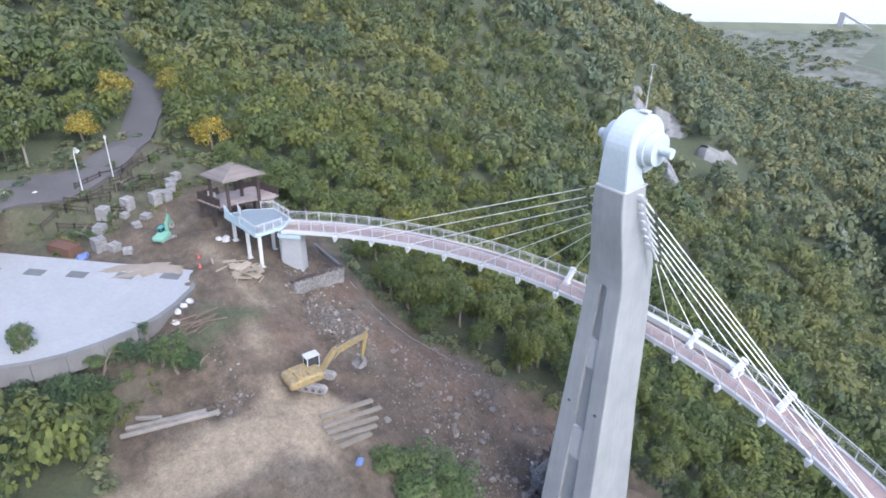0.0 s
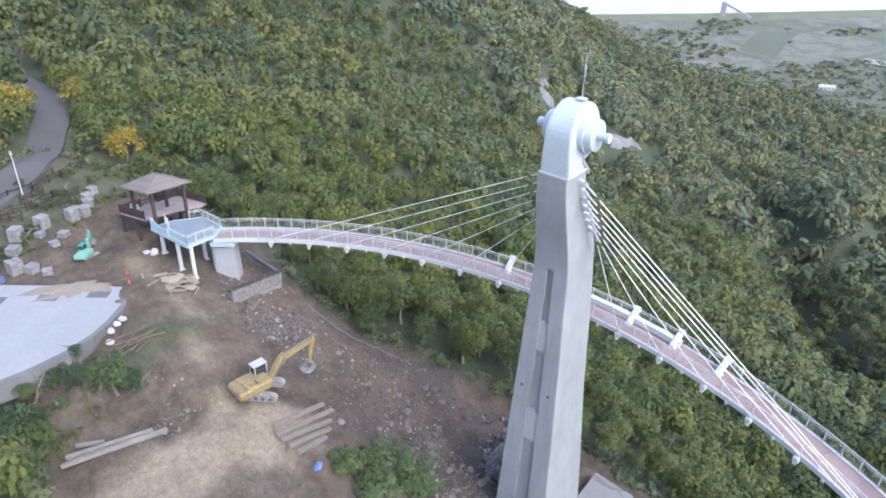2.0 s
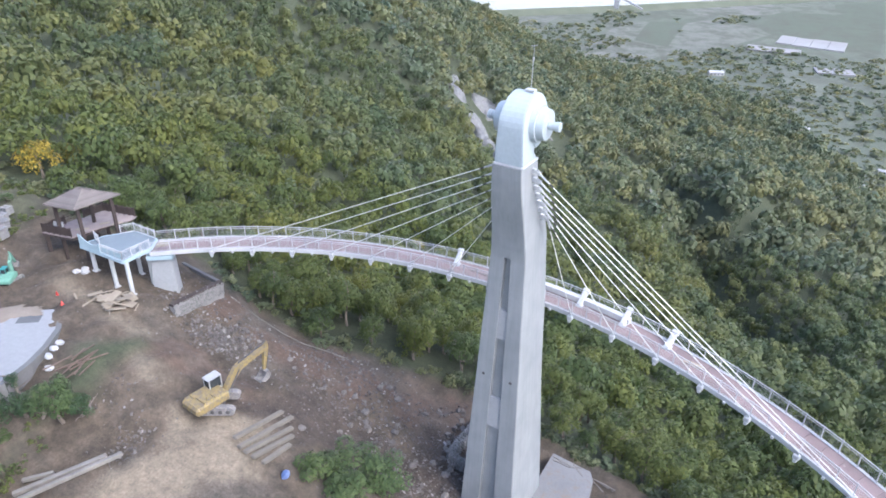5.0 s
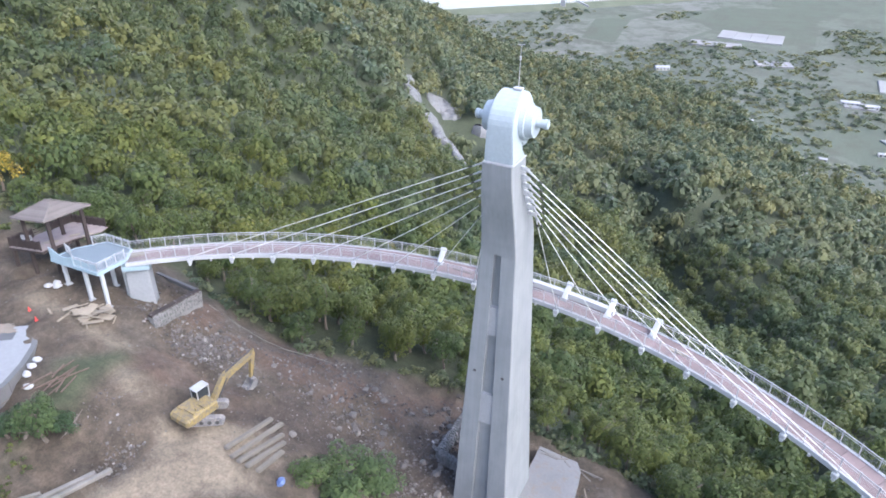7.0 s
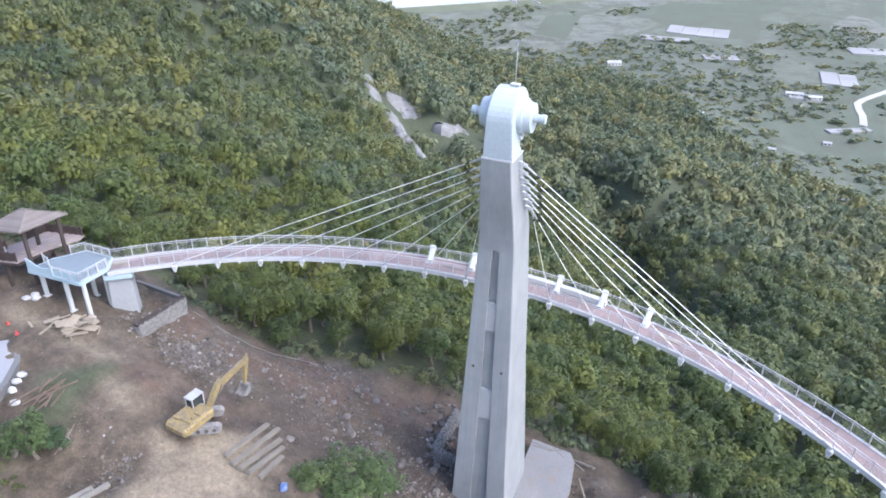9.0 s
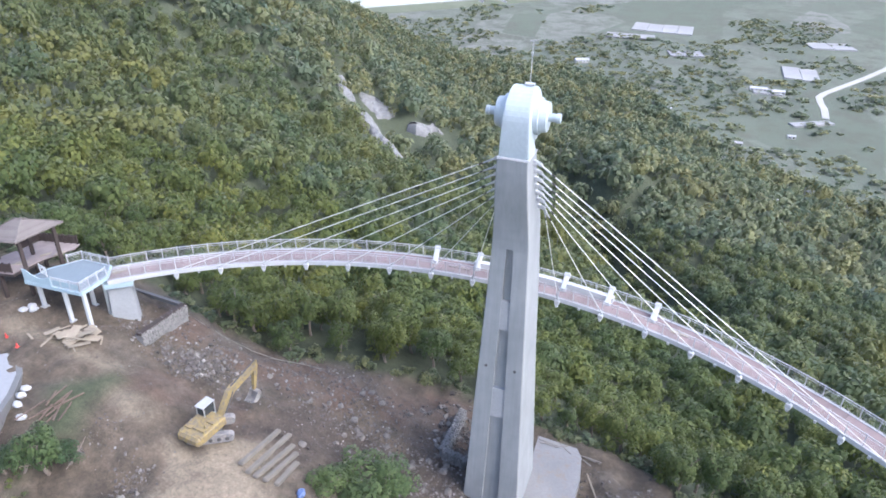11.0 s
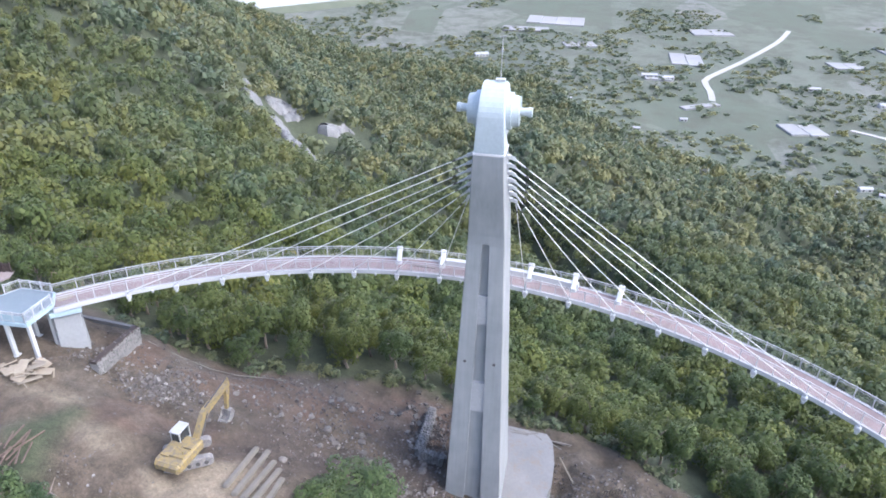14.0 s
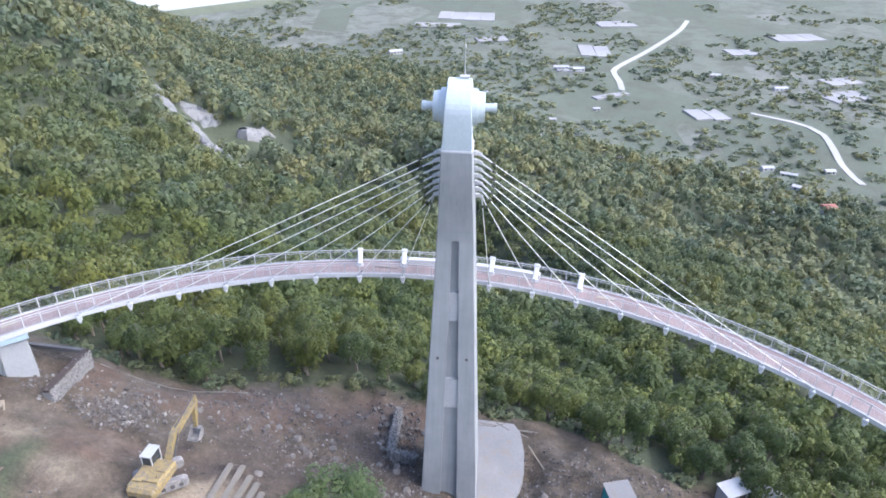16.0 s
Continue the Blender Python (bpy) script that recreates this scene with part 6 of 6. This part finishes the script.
def joined_wood(name, protos, pts, radii, heights, mat):
    V, F, T, N, off = [], [], [], [], 0
    for (x, y, z), r, h in zip(pts, radii, heights):
        v, f, nr = protos[RNG.randint(len(protos))]
        a = RNG.uniform(0, 2 * math.pi)
        c, s = math.cos(a), math.sin(a)
        turn_ = np.array([[c, s, 0], [-s, c, 0], [0, 0, 1.0]])
        w = v @ turn_ * np.array([r, r, h])
        N.append(nr @ turn_)
        V.append(w + np.array([x, y, z]))
        F.append(f + off)
        T.append(np.full(len(v), RNG.rand()))
        off += len(v)
    me = quad_mesh(name, np.concatenate(V), np.concatenate(F), mat, True)
    me.normals_split_custom_set_from_vertices(np.concatenate(N).astype(np.float32))
    me.attributes.new("tone", "FLOAT", "POINT").data.foreach_set("value", np.concatenate(T).astype(np.float32))
    return new(name, me)


def scatter(x0, x1, y0, y1, step, keep):
    xs, ys = np.meshgrid(np.arange(x0, x1, step), np.arange(y0, y1, step))
    xs = xs.ravel() + RNG.uniform(-0.48, 0.48, xs.size) * step
    ys = ys.ravel() + RNG.uniform(-0.48, 0.48, ys.size) * step
    m = keep(xs, ys)
    return xs[m], ys[m]


def in_view(x, y):
    """The side of the hill and valley that lies before the viewpoint."""
    az = np.degrees(np.arctan2(-(x - 14), y + 46))
    d = np.hypot(x - 14, y + 46)
    return (az > -38) & (az < 88) & (ground_z(x, y) < 58 - 0.125 * d)


def clear_of_cliffs(x, y):
    ok = np.ones(np.shape(x), bool)
    for line, w in CLIFFS:
        ok &= seg_dist(x, y, line) > w * 0.55
        for k in (5, 10, 15, 20, 26):
            ok &= seg_dist(x - 0.42 * k, y + 0.9 * k, line) > w * 0.35
    return ok


def open_ground(x, y):
    return (bare(x, y) < 0.2) & (seg_dist(x, y, LANE) > 2.9) & clear_of_cliffs(x, y)


def near_keep(x, y):
    building_site = (x > -41) & (x < -27) & (y > -21) & (y < -8)
    return open_ground(x, y) & (np.hypot(x + 15, y) < 76) & in_view(x, y) & ~building_site


def mid_keep(x, y):
    d = np.hypot(x + 15, y)
    return (d >= 76) & (d < 240) & in_view(x, y) & open_ground(x, y)


def far_keep(x, y):
    d = np.hypot(x + 15, y)
    return (d >= 240) & (d < 950) & in_view(x, y) & clear_of_cliffs(x, y) & (ground_z(x, y) > -150)


TRUNKS = []
for i in range(4):
    rr = random.Random(70 + i)
    bm = bmesh.new()
    p = Vector((0, 0, -0.4))
    for k in range(4):
        q = p + Vector((rr.uniform(-0.25, 0.25), rr.uniform(-0.25, 0.25), 1.15))
        add_rod(bm, p, q, 0.2 - 0.035 * k, 0.165 - 0.035 * k, 7)
        if k > 0:
            for _ in range(2):
                add_rod(bm, q, q + Vector((rr.uniform(-1.2, 1.2), rr.uniform(-1.2, 1.2), rr.uniform(0.7, 1.4))), 0.07, 0.025, 5)
        p = q
    TRUNKS.append(mesh_of("trunk", bm, MAT["bark"]))
def crown_mesh(v, f, nr, mat):
    me = quad_mesh("crown", v, f, mat, True)
    me.normals_split_custom_set_from_vertices(nr.astype(np.float32))
    return me


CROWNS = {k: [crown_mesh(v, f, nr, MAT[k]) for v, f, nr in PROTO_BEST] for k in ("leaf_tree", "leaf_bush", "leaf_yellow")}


def tree(x, y, r, h, lift, leaf="leaf_tree", label="green broadleaf tree at the edge of the wood", cat="tree", group="trees at the wood edge", name="tree"):
    z = gz(x, y)
    tr = holder(name, (x, y, z), RNG.uniform(0, 360), label, cat, group)
    ob = new("trunk", TRUNKS[RNG.randint(4)])
    ob.parent, ob.matrix_basis = tr, Matrix.Diagonal((1, 1, max(0.2, (lift + h * 0.6) / 4.2), 1))
    ob = new("crown", CROWNS[leaf][RNG.randint(8)])
    ob.parent, ob.matrix_basis = tr, Matrix.Translation((0, 0, lift)) @ Matrix.Diagonal((r, r, h, 1))
    return tr


px, py = scatter(-115, 75, -45, 92, 3.4, near_keep)
edge = seg_dist(px, py, [(-47.1, 6.2), (-33.3, 4.3), (-25.2, 8.6), (-14.6, 12.4), (-4.2, 15.1), (8.9, 15.8), (20.4, 8.7), (35.7, 6.8)])
order = np.argsort(edge)
for i in order[:150]:
    r = RNG.uniform(1.7, 3.1)
    tree(px[i], py[i], r, r * RNG.uniform(1.1, 1.7), RNG.uniform(0.3, 2.2))
rest = order[150:]
# Same kind of wood: the far leaf colour holds the haze, the near none.
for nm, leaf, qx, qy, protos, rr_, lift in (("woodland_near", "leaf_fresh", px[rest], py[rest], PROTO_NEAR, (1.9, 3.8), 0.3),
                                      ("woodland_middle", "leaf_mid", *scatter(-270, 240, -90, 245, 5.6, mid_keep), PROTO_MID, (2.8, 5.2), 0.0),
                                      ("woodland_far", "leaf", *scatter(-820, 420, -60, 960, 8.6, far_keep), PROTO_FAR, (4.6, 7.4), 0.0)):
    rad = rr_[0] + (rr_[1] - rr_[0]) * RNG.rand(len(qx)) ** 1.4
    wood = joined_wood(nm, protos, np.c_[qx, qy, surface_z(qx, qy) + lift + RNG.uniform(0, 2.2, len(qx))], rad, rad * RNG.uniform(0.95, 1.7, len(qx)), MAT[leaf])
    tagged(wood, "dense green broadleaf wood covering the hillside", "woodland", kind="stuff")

# low scrub along the edges of the wood, the lane and the garden
qx, qy = scatter(-100, 45, -45, 40, 1.25, lambda x, y: in_view(x, y) & ~((x > -40) & (x < -29) & (y > -20.5) & (y < -9)) & (grid_noise(x, y, 31, 3.5) > -0.3) & (((bare(x, y) > 0.0) & (bare(x, y) < 0.6)) | ((bare(x, y) <= 0) & (seg_dist(x, y, LANE) < 5.5) & (seg_dist(x, y, LANE) > 2.9))))
rad = RNG.uniform(0.5, 1.4, len(qx))
wood = joined_wood("undergrowth", PROTO_FAR, np.c_[qx, qy, surface_z(qx, qy) - 0.1], rad, rad * RNG.uniform(0.6, 1.1, len(qx)), MAT["leaf"])
tagged(wood, "low green scrub along the edge of the wood", "undergrowth", kind="stuff")

# weeds and low plants between the garden fences and along the foot of the kerb
qx, qy = scatter(-80, -24, -34, 2, 0.7, lambda x, y: (((seg_dist(x, y, [(-61.9, -21.0), (-62.8, -16.5), (-63.8, -11.2), (-64.4, -7.6)]) < 7.0) & (seg_dist(x, y, LANE) > 2.6) & (grid_noise(x, y, 33, 2.2) > 0.0)) | ((seg_dist(x, y, [(-31.4, -22.6), (-31.8, -26.0), (-31.3, -29.0)]) < 2.0) & (x > -36) & (grid_noise(x, y, 34, 1.6) > 0.05))) & ~((x > -53) & (x < -46) & (y < -20)))
rad = RNG.uniform(0.22, 0.55, len(qx))
wood = joined_wood("weeds", PROTO_PLAIN, np.c_[qx, qy, surface_z(qx, qy) - 0.05], rad, rad * RNG.uniform(0.6, 1.2, len(qx)), MAT["leaf_fresh"])
tagged(wood, "low green weeds growing over the garden ground", "weeds", kind="stuff")

# trees and hedges scattered over the plain
qx, qy = scatter(-520, 900, 200, 1300, 12.5, lambda x, y: (ground_z(x, y) < -146) & in_view(x, y) & (seg_dist(x, y, LANE_A) > 14) & (seg_dist(x, y, LANE_B) > 12) & (grid_noise(x, y, 21, 90) + 0.6 * grid_noise(x, y, 22, 33) > -0.45 + 0.0007 * np.maximum(0, y - 330) + 0.0002 * np.maximum(0, x - 100) - 0.25 * (x < 60) * (y < 1000)))
rad = 3.5 + 6.0 * RNG.rand(len(qx)) ** 2
wood = joined_wood("plain_trees", PROTO_PLAIN, np.c_[qx, qy, surface_z(qx, qy) - 0.6], rad, rad * 0.6, MAT["leaf"])
tagged(wood, "scattered trees and hedges over the farmland of the plain", "woodland", kind="stuff")

# shrubs and small trees about the works
for x, y, r, h, lift in ((-9.9, -8.7, 3.1, 2.9, 0.0), (-8.0, -6.6, 2.9, 2.7, 0.0), (-11.3, -11.4, 2.3, 2.0, 0.0), (-8.6, -11.4, 2.9, 2.5, 0.0),
                         (-30.2, -21.4, 2.2, 3.6, 0.5), (-31.8, -22.2, 1.7, 2.8, 0.3), (-29.0, -20.4, 1.2, 1.8, 0.1), (-32.9, -22.9, 1.4, 2.0, 0.3), (-34.3, -24.2, 1.3, 1.9, 0.3), (-35.5, -25.3, 1.3, 1.9, 0.3), (-32.6, -29.6, 2.7, 3.3, 0.0), (-34.4, -31.0, 2.4, 3, 0.0), (-31.1, -27.9, 1.9, 2.2, 0.0), (-35.7, -33.1, 2.2, 3, 0.0), (-31.6, -33.2, 2.5, 2.9, 0.0), (-29.3, -31.4, 2.1, 2.3, 0.0), (-30.9, -35.1, 2.3, 2.8, 0.0), (-29.8, -29.8, 1.7, 1.9, 0.0), (-39.0, -31.5, 1.4, 3, 0.0), (-32.0, -31.5, 2.4, 2.6, 0.0), (-33.1, -27.8, 1.8, 2, 0.0), (-28.0, -30.7, 1.3, 1.2, 0.0), (-32.6, -25.3, 1, 1, 0.0)):
    tree(x, y, r, h, lift, "leaf_bush", "bright green leafy shrub growing beside the works", "shrub", "shrubs about the works", "shrub")
for x, y, r, h, lift in ((-34.3, -27.0, 1.1, 1.1, 2), (-35.0, -22.2, 0.8, 0.8, 1.5), (-38.4, -31.3, 1.2, 1.4, 2.4)):
    tree(x, y, r, h, lift, "leaf_bush", "slender young tree beside the pale yard kerb", "tree", "young trees by the yard", "tree")
for x, y in ((-58.5, -20.3), (-63.0, -17.8), (-63.1, -12.2), (-57.9, -16.3), (-63.1, -9.5), (-65.4, -7.2), (-61.9, -12.1), (-63.2, -5.5), (-57.1, -19.3), (-68.8, -15.8), (-67.2, -12.3)):
    tree(x, y, RNG.uniform(0.7, 1.3), RNG.uniform(0.6, 1.4), 0.0, "leaf_bush", "low green garden shrub between dark fences", "shrub", "garden shrubs", "shrub")
for x, y, r in ((-78.7, -5.9, 3.4), (-72.2, -13.7, 2.6), (-81.4, 2.8, 2.8), (-66.9, 1.4, 3), (-105.0, 9.1, 3), (-126.8, 25.6, 3.2), (-67.5, 7.4, 2.2), (-89.6, -8.9, 3), (-41.2, 50.1, 2.2)):
    tree(x, y, r, r * 1.15, 1.6, "leaf_yellow", "tree in full yellow blossom on the hillside", "tree", "yellow flowering trees", "tree")

# ---- distance ----
# Unseen glowing ring added as low hazy sky, so the water mirrors white.
bm = bmesh.new()
bmesh.ops.create_cone(bm, cap_ends=False, segments=96, radius1=4300, radius2=4300, depth=2200, matrix=Matrix.Translation((0, 0, 200)))
m_sky, n_, l_, b_ = shader("bright_haze", 1.0)
em = n_.new("ShaderNodeEmission")
em.inputs["Color"].default_value = (1.0, 0.98, 0.93, 1)
em.inputs["Strength"].default_value = 0.6
l_.new(em.outputs[0], n_["Material Output"].inputs["Surface"])
backdrop = part("backdrop", bm, m_sky)
tagged(backdrop, "unseen glowing ring for bright hazy sky, mirrored in the water", "sky", kind="structure")
